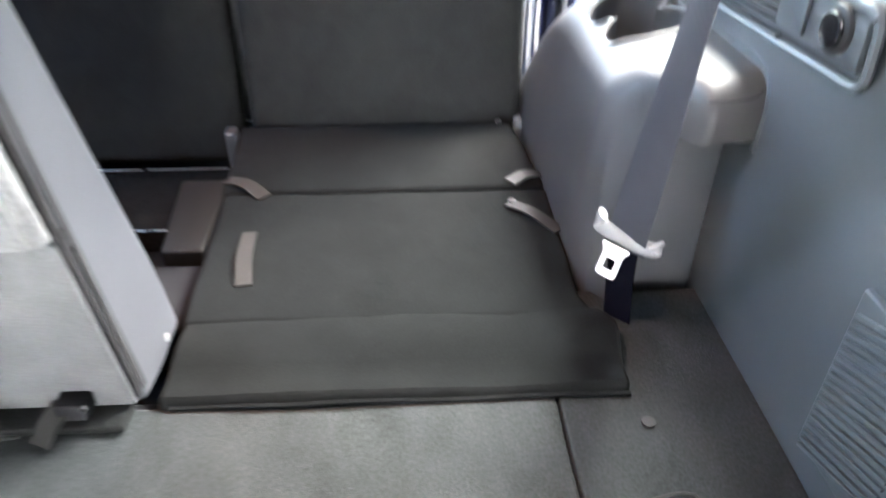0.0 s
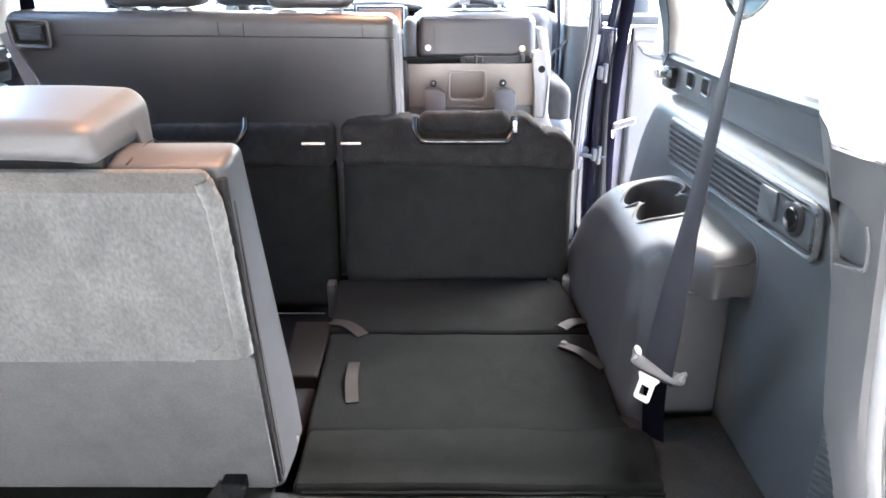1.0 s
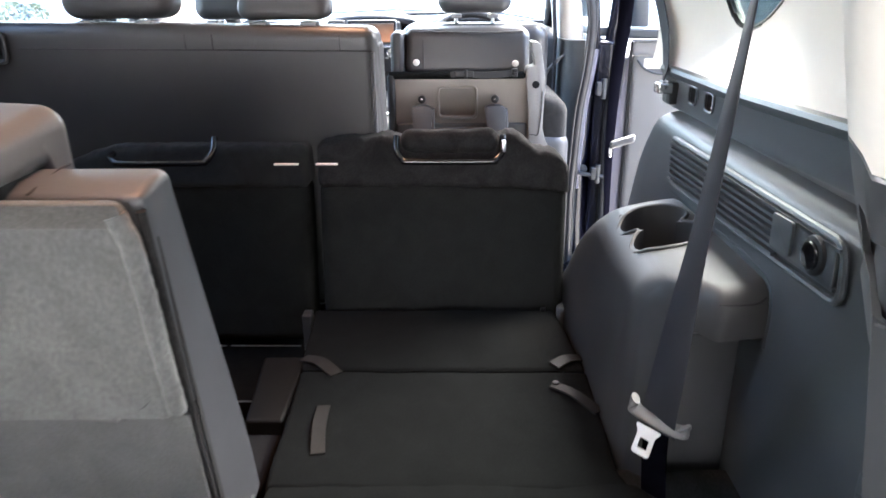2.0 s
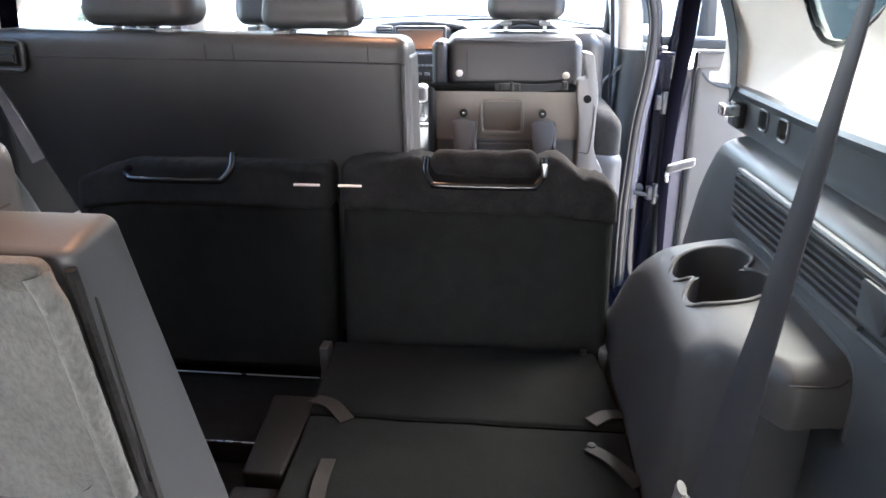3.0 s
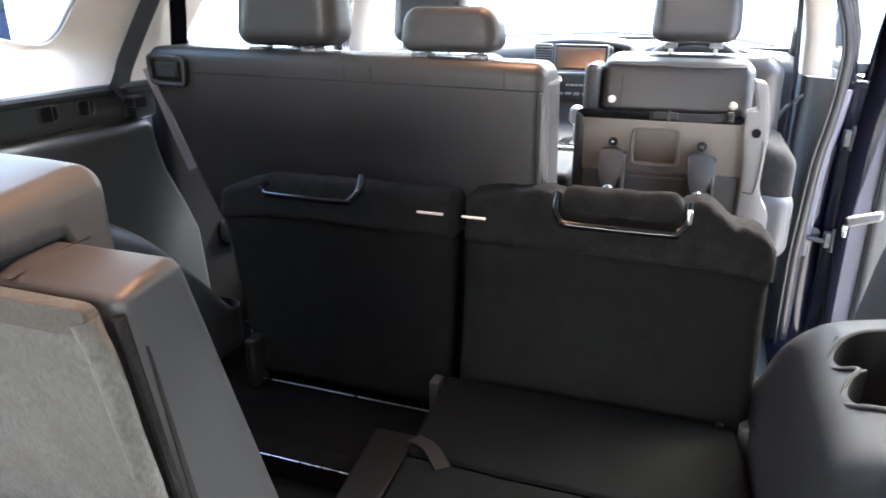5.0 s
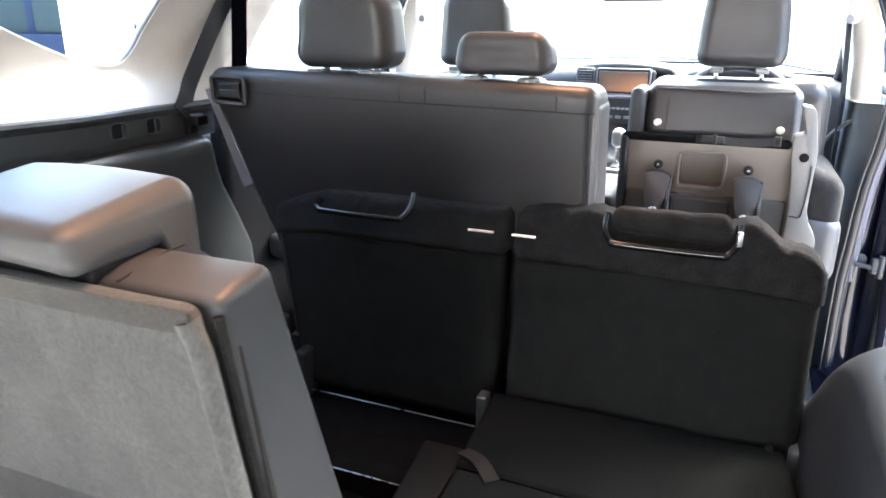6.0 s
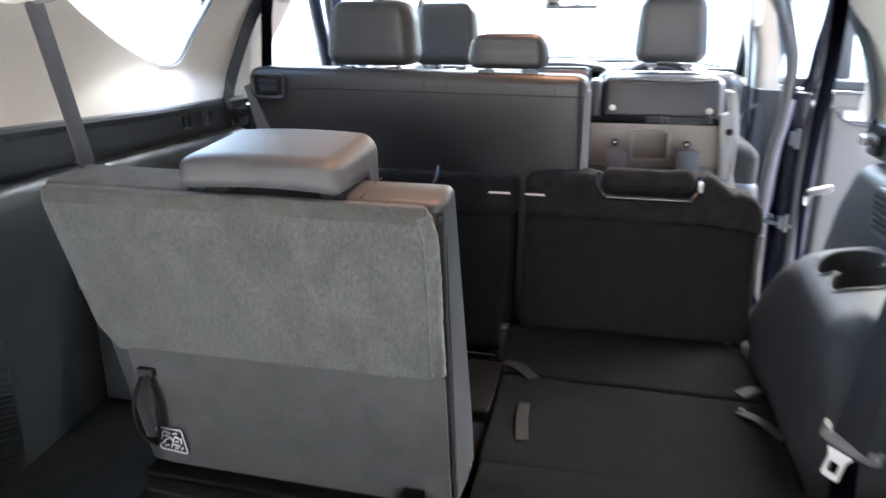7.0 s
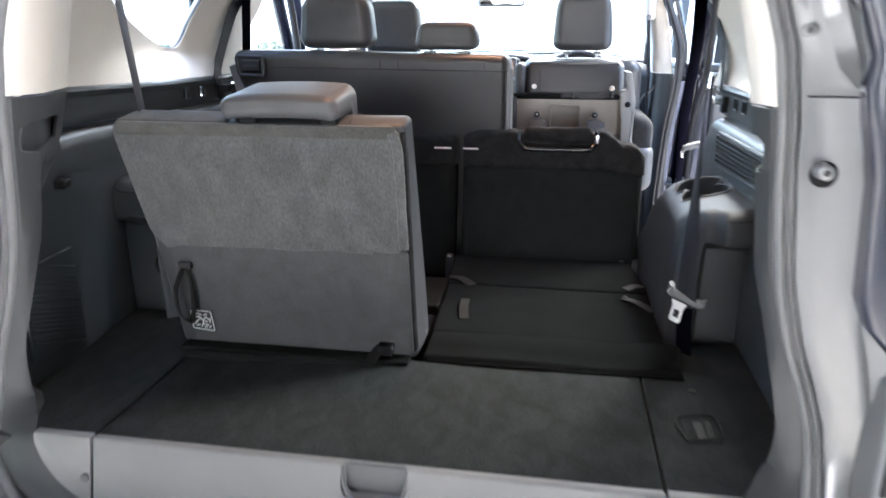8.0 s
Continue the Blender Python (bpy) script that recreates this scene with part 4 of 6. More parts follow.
        if q.z < 0:
            q.z += 0.004 * (1 - (q.x / 0.09) ** 2) - 0.044 * max(0.0, min(1.0, (q.y - 0.022) / 0.016))
        return Matrix.Rotation(radians(1), 3, "X") @ q + Vector((-0.185, 0.305, 0.486))
    hr = part("headrest", rbox(-0.290, -0.080, 0.234, 0.378, 0.465, 0.516, 0.019, (8, 16, 4), 7, pad), M_LEATHER, st, "glossy grey leather headrest, folded low")
    for x in (-0.252, -0.110):
        part("foot", rbox(x - 0.016, x + 0.016, 0.262, 0.31, 0.445, 0.472, 0.005), M_DARKPL, hr)
    # pull loop and pictogram label
    loop = part("pull_loop", ribbon(spline([at(-0.420, 0.176, -0.012), at(-0.435, 0.13, -0.030), at(-0.435, 0.08, -0.032), at(-0.424, 0.062, -0.020), at(-0.412, 0.085, -0.022), at(-0.408, 0.14, -0.016), at(-0.416, 0.178, -0.012)], 6), 0.018, 0.0022, (0.75, -0.65, 0.0)), M_STRAP, st, "grey webbing pull loop")
    part("stitching", rbox(-0.428, -0.402, 0.290, 0.302, 0.174, 0.186, 0.002), M_RUBBER, loop)
    lab = part("label_plate", prism(round_poly([(-0.434, 0.040), (-0.386, 0.036), (-0.388, 0.083), (-0.433, 0.084)], 0.004), lambda u, v, d: at(u + 0.006, v, -0.0105 - d), 0.0008), M_LEATHER_D, st, "dark label with a white folding pictogram")
    part("border", tube([at(u + 0.006, v, -0.0116) for u, v in round_poly([(-0.432, 0.042), (-0.388, 0.038), (-0.390, 0.081), (-0.431, 0.082)], 0.004)], 0.0011, 5, True), M_WHITE, lab)
    marks = [(-0.427, 0.060, -0.420, 0.076), (-0.420, 0.076, -0.410, 0.072), (-0.424, 0.056, -0.414, 0.063), (-0.411, 0.052, -0.403, 0.068), (-0.403, 0.068, -0.396, 0.063), (-0.411, 0.052, -0.398, 0.050), (-0.424, 0.048, -0.416, 0.050), (-0.408, 0.045, -0.402, 0.046), (-0.398, 0.044, -0.393, 0.049), (-0.424, 0.067, -0.412, 0.066), (-0.418, 0.070, -0.408, 0.060), (-0.406, 0.072, -0.398, 0.074), (-0.428, 0.051, -0.421, 0.056), (-0.414, 0.046, -0.409, 0.054), (-0.395, 0.056, -0.393, 0.066), (-0.405, 0.058, -0.399, 0.058), (-0.428, 0.074, -0.424, 0.071)]
    for a, b_, c, d_ in marks:
        part("stroke", tube([at(a + 0.006, b_, -0.0116), at((a + c) / 2 + 0.006, (b_ + d_) / 2 + 0.001, -0.0117), at(c + 0.006, d_, -0.0116)], 0.0012, 5), M_WHITE, lab)
    latch = part("latch", rbox(-0.051, -0.022, 0.302, 0.326, 0.018, 0.038, 0.003), M_HOLE, st, "black plastic latch")
    part("latch_tongue", ribbon([(-0.046, 0.312, 0.030), (-0.058, 0.298, 0.018), (-0.064, 0.285, 0.006)], 0.022, 0.004, (0.9, -0.3, 0)), M_STRAP, latch)
    part("pin", disc((-0.020, 0.300, 0.037), (0, -1, 0), 0.003, 0.004, 10), M_STEEL, latch)
    part("bottom_hem", rbox(-0.450, 0.008, 0.300, 0.335, 0.001, 0.010, 0.004, (8, 1, 1)), M_BLACK, st, "black hem along the floor")
    for x in (-0.40, -0.06):
        part("hinge", rbox(x - 0.02, x + 0.02, 0.37, 0.43, -0.083, 0.03, 0.006), M_DARKPL, st)
    return st


build_upright_seat()


def build_floor_flap():
    f = thing("floor_flap", (-0.22, 0.29, 0.0), "thin black carpet flap lying on the load floor", "carpet flap")
    part("flap", rbox(-0.425, -0.090, 0.289, 0.312, 0.0005, 0.005, 0.0022, (14, 2, 1), 2, lambda p: p + Vector((0, 0.02 * math.sin(p.x * 8 + 1.2), 0.0015 * math.sin(p.x * 30) if p.z > 0.004 else 0))), M_FLAP, f)
    return f


build_floor_flap()


def build_folded_seat():
    st = thing("folded_seat", (0.26, 0.65, 0.0), "folded third-row seat back lying flat, dark grey carpet toned down for shade", "car seat", "third-row seats")

    def skin(p):
        q = p.copy()
        q.z += 0.0035 * noise.noise(Vector((q.x * 7, q.y * 7, 0))) + 0.0012 * noise.noise(Vector((q.x * 31, q.y * 24, 4))) if q.z > 0 else 0
        wob = 0.006 * noise.noise(Vector((q.y * 11, 3.0, 0)))
        if q.x > 0.40:
            q.x += table([(0.33, 0.006), (0.42, 0.012), (0.47, -0.004), (0.60, -0.004), (0.74, 0.0), (0.97, -0.02)], q.y) + wob
        if q.x < 0.10:
            q.x += table([(0.33, 0.012), (0.45, 0.012), (0.73, 0.0), (0.97, -0.018)], q.y) + wob * 0.5
        return q
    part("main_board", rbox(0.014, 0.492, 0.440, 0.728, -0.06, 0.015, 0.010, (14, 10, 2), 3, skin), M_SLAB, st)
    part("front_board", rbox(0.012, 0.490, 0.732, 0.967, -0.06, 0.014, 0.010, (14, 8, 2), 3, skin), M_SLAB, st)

    def roll(p):
        q = skin(p)
        if q.z > -0.004:
            f = (q.y - 0.325) / 0.12
            q.z += table([(0, -0.006), (0.10, 0.001), (0.30, -0.004), (0.60, 0.006), (0.85, 0.004), (1, 0.0)], f) + 0.0055 * noise.noise(Vector((q.x * 9, q.y * 12, 2))) + 0.010 * max(0, 1 - abs(q.x - 0.475) / 0.06) * max(0, 1 - abs(f - 0.75) / 0.35)
        return q
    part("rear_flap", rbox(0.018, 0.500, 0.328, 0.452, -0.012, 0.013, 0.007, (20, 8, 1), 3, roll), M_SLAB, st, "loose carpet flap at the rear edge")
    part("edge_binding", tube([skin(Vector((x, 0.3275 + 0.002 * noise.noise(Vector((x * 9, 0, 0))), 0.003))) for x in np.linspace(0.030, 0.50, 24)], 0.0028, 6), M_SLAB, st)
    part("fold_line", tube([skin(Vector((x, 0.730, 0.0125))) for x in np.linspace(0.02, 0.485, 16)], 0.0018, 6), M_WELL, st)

    def strap(pts, w, side, label="grey webbing strap sewn to the carpet"):
        s_ = part("strap", ribbon(spline(pts, 6), w, 0.0024, side), M_STRAP, st, label)
        return s_
    strap([(0.0725, 0.622, 0.0165), (0.077, 0.56, 0.0225), (0.085, 0.506, 0.0172)], 0.020, (1, 0.05, 0))
    strap([(0.012, 0.768, 0.0155), (0.045, 0.748, 0.0205), (0.078, 0.712, 0.0175)], 0.024, (0.65, 0.7, 0))
    strap([(0.488, 0.770, 0.0150), (0.462, 0.760, 0.0200), (0.437, 0.742, 0.0170)], 0.024, (-0.5, 0.8, 0))
    strap([(0.428, 0.682, 0.0170), (0.455, 0.652, 0.0205), (0.486, 0.605, 0.0180)], 0.020, (0.8, 0.55, 0))
    part("strap_stud", disc((0.432, 0.684, 0.019), (0, 0, 1), 0.006, 0.004, 12, 0.001), M_RUBBER, st)
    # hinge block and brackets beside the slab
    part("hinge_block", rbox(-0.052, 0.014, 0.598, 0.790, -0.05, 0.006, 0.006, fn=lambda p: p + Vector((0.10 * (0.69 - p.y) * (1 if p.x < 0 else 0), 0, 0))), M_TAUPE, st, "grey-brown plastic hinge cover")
    part("hinge_base", rbox(-0.055, 0.012, 0.47, 0.597, -0.085, -0.015, 0.006), M_HOLE, st)
    tab = part("bracket_tab", rbox(-0.024, -0.006, 0.925, 0.955, -0.06, 0.018, 0.004), M_TRIM, st)
    part("pivot", disc((0.018, 0.415, 0.020), (1, 0, 0), 0.005, 0.008, 12, 0.001), M_STEEL, st, "small steel pivot")
    part("side_bracket", rbox(0.474, 0.498, 0.960, 1.010, -0.06, 0.016, 0.006), M_MIDPL, st, "grey plastic bracket")
    part("pin", rbox(0.440, 0.450, 0.955, 0.966, 0.004, 0.018, 0.002), M_DARKPL, st)
    return st


build_folded_seat()


def build_cushion(s):
    """A third-row cushion flipped up on its edge: felt below, fleece along the top, with a grab bar."""
    lab = "flipped-up seat cushion covered in black felt with a grab bar"
    st = thing("seat_cushion", (s * 0.25, 1.02, -0.066 if s < 0 else 0.0), lab, "seat cushion", "third-row cushions")
    z0 = -0.035 if s > 0 else -0.066

    def form(p):
        q = p.copy()
        f = (q.z - z0) / 0.33
        q.y += 0.045 * f
        ax = abs(q.x)
        if s < 0 and ax > 0.3:
            q.x -= s * 0.075 * max(0, 1 - f) * (ax - 0.3) / 0.19
        if ax > 0.38 and f > 0.8:
            q.z -= (0.040 if s > 0 else 0.018) * ((ax - 0.38) / 0.11) ** 1.2 * (f - 0.8) / 0.2
        return q
    part("felt_board", rbox(s * 0.009, s * 0.488, 0.970, 1.040, z0, 0.262, 0.024, (14, 2, 8), 4, form), M_BLACK, st, "black felt underside")

    def fleece(p):
        q = form(p)
        if s > 0 and p.z > 0.27:
            top = table([(0.0, 0.326), (0.06, 0.336), (0.15, 0.340), (0.18, 0.330), (0.35, 0.332), (0.372, 0.344), (0.388, 0.342), (0.405, 0.331), (0.418, 0.318), (0.428, 0.312), (0.440, 0.311), (0.455, 0.308), (0.472, 0.301), (0.485, 0.288), (0.495, 0.272)], abs(p.x)) + 0.006
            q.z = 0.27 + (p.z - 0.27) * (top - 0.27) / 0.075
        q += Vector((0, 0.5, 0.6)) * 0.004 * noise.noise(Vector((q.x * 22, q.y * 20, q.z * 22)))
        if p.z > 0.30:
            q.z += 0.0035 * noise.noise(Vector((q.x * 95, q.y * 60, 1.0)))
        return q
    part("fleece_band", rbox(s * 0.008, s * 0.492, 0.967, 1.046, 0.246, 0.345 if s > 0 else 0.328, 0.016, (90, 4, 6), 4, fleece), M_FUZZ if s > 0 else M_FUZZ_D, st, "black fleece top band")
    xa, xb = (0.163, 0.362) if s > 0 else (-0.376, -0.180)
    y = 0.990 if s > 0 else 0.985
    bar = part("grab_bar", tube(spline([(xa, y + 0.026, 0.348 if s > 0 else 0.318), (xa, y + 0.012, 0.326 if s > 0 else 0.314), (xa + 0.012, y, 0.309), (xa + 0.03, y - 0.004, 0.306), (xb - 0.03, y - 0.004, 0.306), (xb - 0.012, y, 0.309), (xb, y + 0.012, 0.326), (xb, y + 0.026, 0.348)], 6), 0.0062, 12), M_GLOSS, st, "glossy black grab bar")
    if s > 0:
        part("roll", rbox(0.170, 0.354, 1.000, 1.046, 0.316, 0.360, 0.020, (12, 3, 3), 5, lambda p: p + Vector((0, 0, 0.003 * noise.noise(p * 25)))), M_FUZZ, st, "fleece roll behind the bar")
        part("bar_clip", rbox(0.358, 0.367, 0.990, 1.002, 0.322, 0.344, 0.003), M_STEEL, bar)
    ta, tb = (0.0155, 0.056) if s > 0 else (-0.062, -0.0165)
    part("tag", rbox(ta, tb, 0.9700, 0.9745, 0.3030, 0.3068, 0.001, fn=lambda p: p + Vector((0, 0.001, 0))), M_TAG, st, "short pale tag")
    if s < 0:
        for z, yy in ((-0.069, 0.965),):
            part("edge_rod", tube([(-0.41, yy, z), (-0.04, yy, z)], 0.0013, 8), M_STEEL, st, "thin bright steel rod")
        part("pivot_block", rbox(-0.415, -0.39, 0.945, 0.99, -0.083, 0.02, 0.008), M_DARKPL, st)
    return st


build_cushion(1)
build_cushion(-1)
rod = thing("seat_rail", (-0.15, 0.735, -0.085), "low black rail with a bright steel edge in the seat well", "rail")
part("rail", rbox(-0.45, -0.055, 0.728, 0.775, -0.085, -0.045, 0.005), M_WELL, rod)
part("steel_edge", tube([(-0.45, 0.729, -0.046), (-0.058, 0.729, -0.046)], 0.0011, 8), M_STEEL, rod)


def build_belt_right():
    b = thing("seat_belt", (0.525, 0.448, 0.0), "grey seat belt hanging with its tongue above the floor", "seat belt", "third-row seat belts")
    G, T = Vector((0.519, 0.450, 0.105)), Vector((0.464, 0.190, 0.675))
    up = (T - G).normalized()
    path = [G + Vector((0.001, 0.0, -0.01))] + [G + up * d for d in (0.02, 0.10, 0.2, 0.3, 0.4, 0.5, 0.6)] + [T]
    # the webbing turns edge-on towards the anchor

    def side(f):
        a = radians(table([(0, -40), (0.12, -52), (0.3, -69), (0.5, -92), (0.75, -105), (1, -121)], f))
        return (math.cos(a), math.sin(a), -0.1)
    part("webbing", ribbon(spline(path, 3), 0.047, 0.0016, side), M_BELT, b)
    part("lower_webbing", ribbon(spline([(0.519, 0.452, 0.118), (0.520, 0.450, 0.06), (0.524, 0.447, 0.0), (0.525, 0.446, -0.015)], 4), 0.034, 0.0016, (0.72, -0.7, 0)), M_BELT_D, b, "black lower run of the belt")
    gd, gc = Vector((0.74, -0.58, -0.12)), Vector((0.517, 0.443, 0.116))
    bow = spline([gc + gd * d + Vector((0, -0.004 * f, f * 0.022)) for d, f in ((-0.033, 0.80), (-0.035, 0.42), (-0.032, 0.10), (-0.020, -0.06), (0.0, -0.12), (0.022, -0.10), (0.032, 0.02), (0.0355, 0.20), (0.033, 0.38))], 6)
    g = part("guide", sweep(bow, [(0.0088 * math.cos(t), 0.0050 * math.sin(t)) for t in np.linspace(0, 2 * math.pi, 14, endpoint=False)], side=(0.15, 0.25, 0.95)), M_LIGHTPL, b, "pale grey plastic belt guide")
    # metal tongue with a square hole
    ax, dn = Vector((0.80, -0.56, -0.20)).normalized(), Vector((-0.16, 0.10, -0.98)).normalized()
    nr = ax.cross(dn).normalized()
    o = Vector((0.507, 0.440, 0.108)) - nr * 0.004

    def tp(u, v, d):
        return o + ax * u + dn * v + nr * d
    tg = part("tongue", prism(round_poly([(-0.017, -0.002), (0.017, -0.002), (0.0110, 0.008), (0.0115, 0.041), (-0.0115, 0.041), (-0.0110, 0.008)], 0.005), lambda u, v, d: tp(u, v, d - 0.0012), 0.0030, 0.0006), M_WHITE, b, "bright metal tongue with a square hole")
    cut(tg, prism(round_poly([(-0.006, 0.015), (0.006, 0.015), (0.006, 0.032), (-0.006, 0.032)], 0.002), lambda u, v, d: tp(u, v, d - 0.02), 0.04))
    return b


build_belt_right()


def build_belt_left():
    b = thing("seat_belt", (-0.49, 0.36, 0.40), "grey seat belt running down behind the upright seat", "seat belt", "third-row seat belts")
    A, B = Vector((-0.488, 0.339, 0.42)), Vector((-0.4440, 0.237, 0.668))
    d = (B - A)
    part("webbing", ribbon(spline([A - d * 0.5 + Vector((0, 0.012, 0)), A - d * 0.2, A, A + d * 0.35, A + d * 0.7, B], 4), 0.046, 0.0016, (-0.36, 0.93, 0)), M_BELT_L, b)
    part("anchor_ring", tube(spline([B + Vector(v) for v in ((-0.022, -0.01, 0.0), (0.022, 0.01, 0.0), (0.018, 0.008, 0.03), (-0.018, -0.008, 0.03))], 5, True), 0.004, 8, True), M_LIGHTPL, b, "pale belt anchor ring")
    return b


build_belt_left()


def build_pillar_belt(s):
    b = thing("pillar_belt", (s * 0.69, 1.07, 0.47), "dark grey second-row belt flat against the cream pillar", "seat belt", "second-row seat belts")
    pts = [(0.664, 1.050, 0.452), (0.672, 1.085, 0.480), (0.683, 1.150, 0.53), (0.682, 1.245, 0.61), (0.655, 1.33, 0.70)] if s > 0 else [(-0.676, 0.990, 0.468), (-0.683, 1.017, 0.495), (-0.690, 1.045, 0.530), (-0.684, 1.130, 0.645), (-0.664, 1.160, 0.70), (-0.62, 1.22, 0.79)]
    part("webbing", ribbon(spline(pts, 5), 0.042, 0.0018, (0, 0.62, -0.78) if s > 0 else (0, 0.80, -0.60)), M_BELT, b)
    part("anchor", rbox(s * 0.628, s * 0.655, 1.215, 1.265, 0.700, 0.760, 0.012, m=4), M_CREAM, b, "cream anchor cover")
    return b


build_pillar_belt(1)
build_pillar_belt(-1)

# ---- second row ----


def headrest(parent, x0, x1, y0, y1, z0, z1, r, mat, posts, label=""):
    cx_, cz = (x0 + x1) / 2, (z0 + z1) / 2

    def pad(p):
        q = p.copy()
        f = (q.z - z0) / (z1 - z0)
        q.x = cx_ + (q.x - cx_) * (1 - 0.13 * f * f)
        q.y += 0.012 * math.sin(f * 3) * (1 if q.y < (y0 + y1) / 2 else -0.5)
        return q
    h = part("headrest", rbox(x0, x1, y0, y1, z0, z1, r, (8, 4, 8), 6, pad), mat, parent, label)
    mid = (y0 + y1) / 2
    part("seam", tube([pad(Vector((lerp(x0 + r, x1 - r, k / 16), mid, z1 + 0.0004))) for k in range(17)], 0.0012, 5), M_RUBBER, h)
    for x in posts:
        part("post", disc((x, (y0 + y1) / 2, z0 - 0.02), (0, 0, 1), 0.006, 0.07, 12), M_STEEL, h, "steel headrest post")
        part("collar", rbox(x - 0.016, x + 0.016, y0 + 0.01, y0 + 0.045, z0 - 0.014, z0 - 0.002, 0.003), M_LIGHTPL, h, "pale post collar")
    return h


def build_bench():
    st = thing("second_row_seat", (-0.26, 1.2, -0.33), "grey leather second-row double seat seen from behind", "car seat", "second-row seats")

    def form(p):
        q = p.copy()
        f = q.z / 0.54
        q.y += 0.075 * (1 - f)
        if q.x < -0.4:
            q.x += 0.11 * max(0, min(1, (0.50 - q.z) / 0.30)) * (-(q.x) - 0.4) / 0.25
        q.y -= 0.010 * math.sin(math.pi * min(1, max(0, f))) * (1 if q.y < 1.12 + 0.075 * (1 - f) else 0)
        if p.z > 0.40:
            q.z += (0.007 - 0.012 * max(0.0, (p.x + 0.5) / 0.63)) * (p.z - 0.40) / 0.15
        return q
    back = part("backrest", rbox(-0.655, 0.128, 1.046, 1.165, -0.06, 0.546, 0.026, (16, 3, 16), 5, form), M_LEATHER_D, st, "dark grey leather backrest")
    # paler leather along the edge stands for rim light
    part("side_piping", tube([form(Vector((0.120, 1.047, z))) for z in np.linspace(-0.02, 0.50, 12)], 0.004, 8), M_LEATHER, back, "leather edge, lightened for its rim light")
    for x in (-0.225, -0.175, 0.060):
        part("seam", tube([form(Vector((x, 1.0455 + 0.35 * max(0.0, z - 0.524), z))) for z in (0.503, 0.512, 0.520, 0.530)], 0.0010, 5), M_RUBBER, back)
    part("band_seam", tube([form(Vector((x, 1.0457, 0.502))) for x in np.linspace(-0.54, 0.120, 24)], 0.0013, 6), M_RUBBER, back)
    part("side_flank", rbox(0.100, 0.131, 1.062, 1.160, -0.05, 0.52, 0.014, (1, 3, 8), 4, form), M_LEATHER_D, st, "grey leather flank")
    fr = part("release_frame", tube([Vector((x, 1.041, z)) for x, z in round_poly([(-0.632, 0.487), (-0.558, 0.484), (-0.556, 0.535), (-0.636, 0.537)], 0.010)], 0.0050, 8, True), M_LEATHER_D, st, "moulded frame of the release slot")
    part("slot", rbox(-0.622, -0.568, 1.038, 1.047, 0.494, 0.526, 0.004), M_DARKPL, fr, "black release slot")
    part("slot_pad", rbox(-0.618, -0.572, 1.0355, 1.040, 0.498, 0.512, 0.003), M_RUBBER, fr)
    part("cushion", rbox(-0.60, 0.12, 1.22, 1.68, -0.08, 0.05, 0.04, (8, 6, 2), 5), M_LEATHER_D, st)
    for x in (-0.55, 0.05):
        part("leg", rbox(x - 0.02, x + 0.02, 1.24, 1.60, -0.33, -0.06, 0.006), M_DARKPL, st)
    headrest(st, -0.465, -0.255, 1.06, 1.175, 0.557, 0.695, 0.034, M_LEATHER_D, (-0.415, -0.305), "dark grey leather headrest")
    headrest(st, -0.137, 0.040, 1.065, 1.165, 0.553, 0.625, 0.026, M_LEATHER_D, (-0.095, 0.0), "low dark grey leather headrest")
    return st


build_bench()


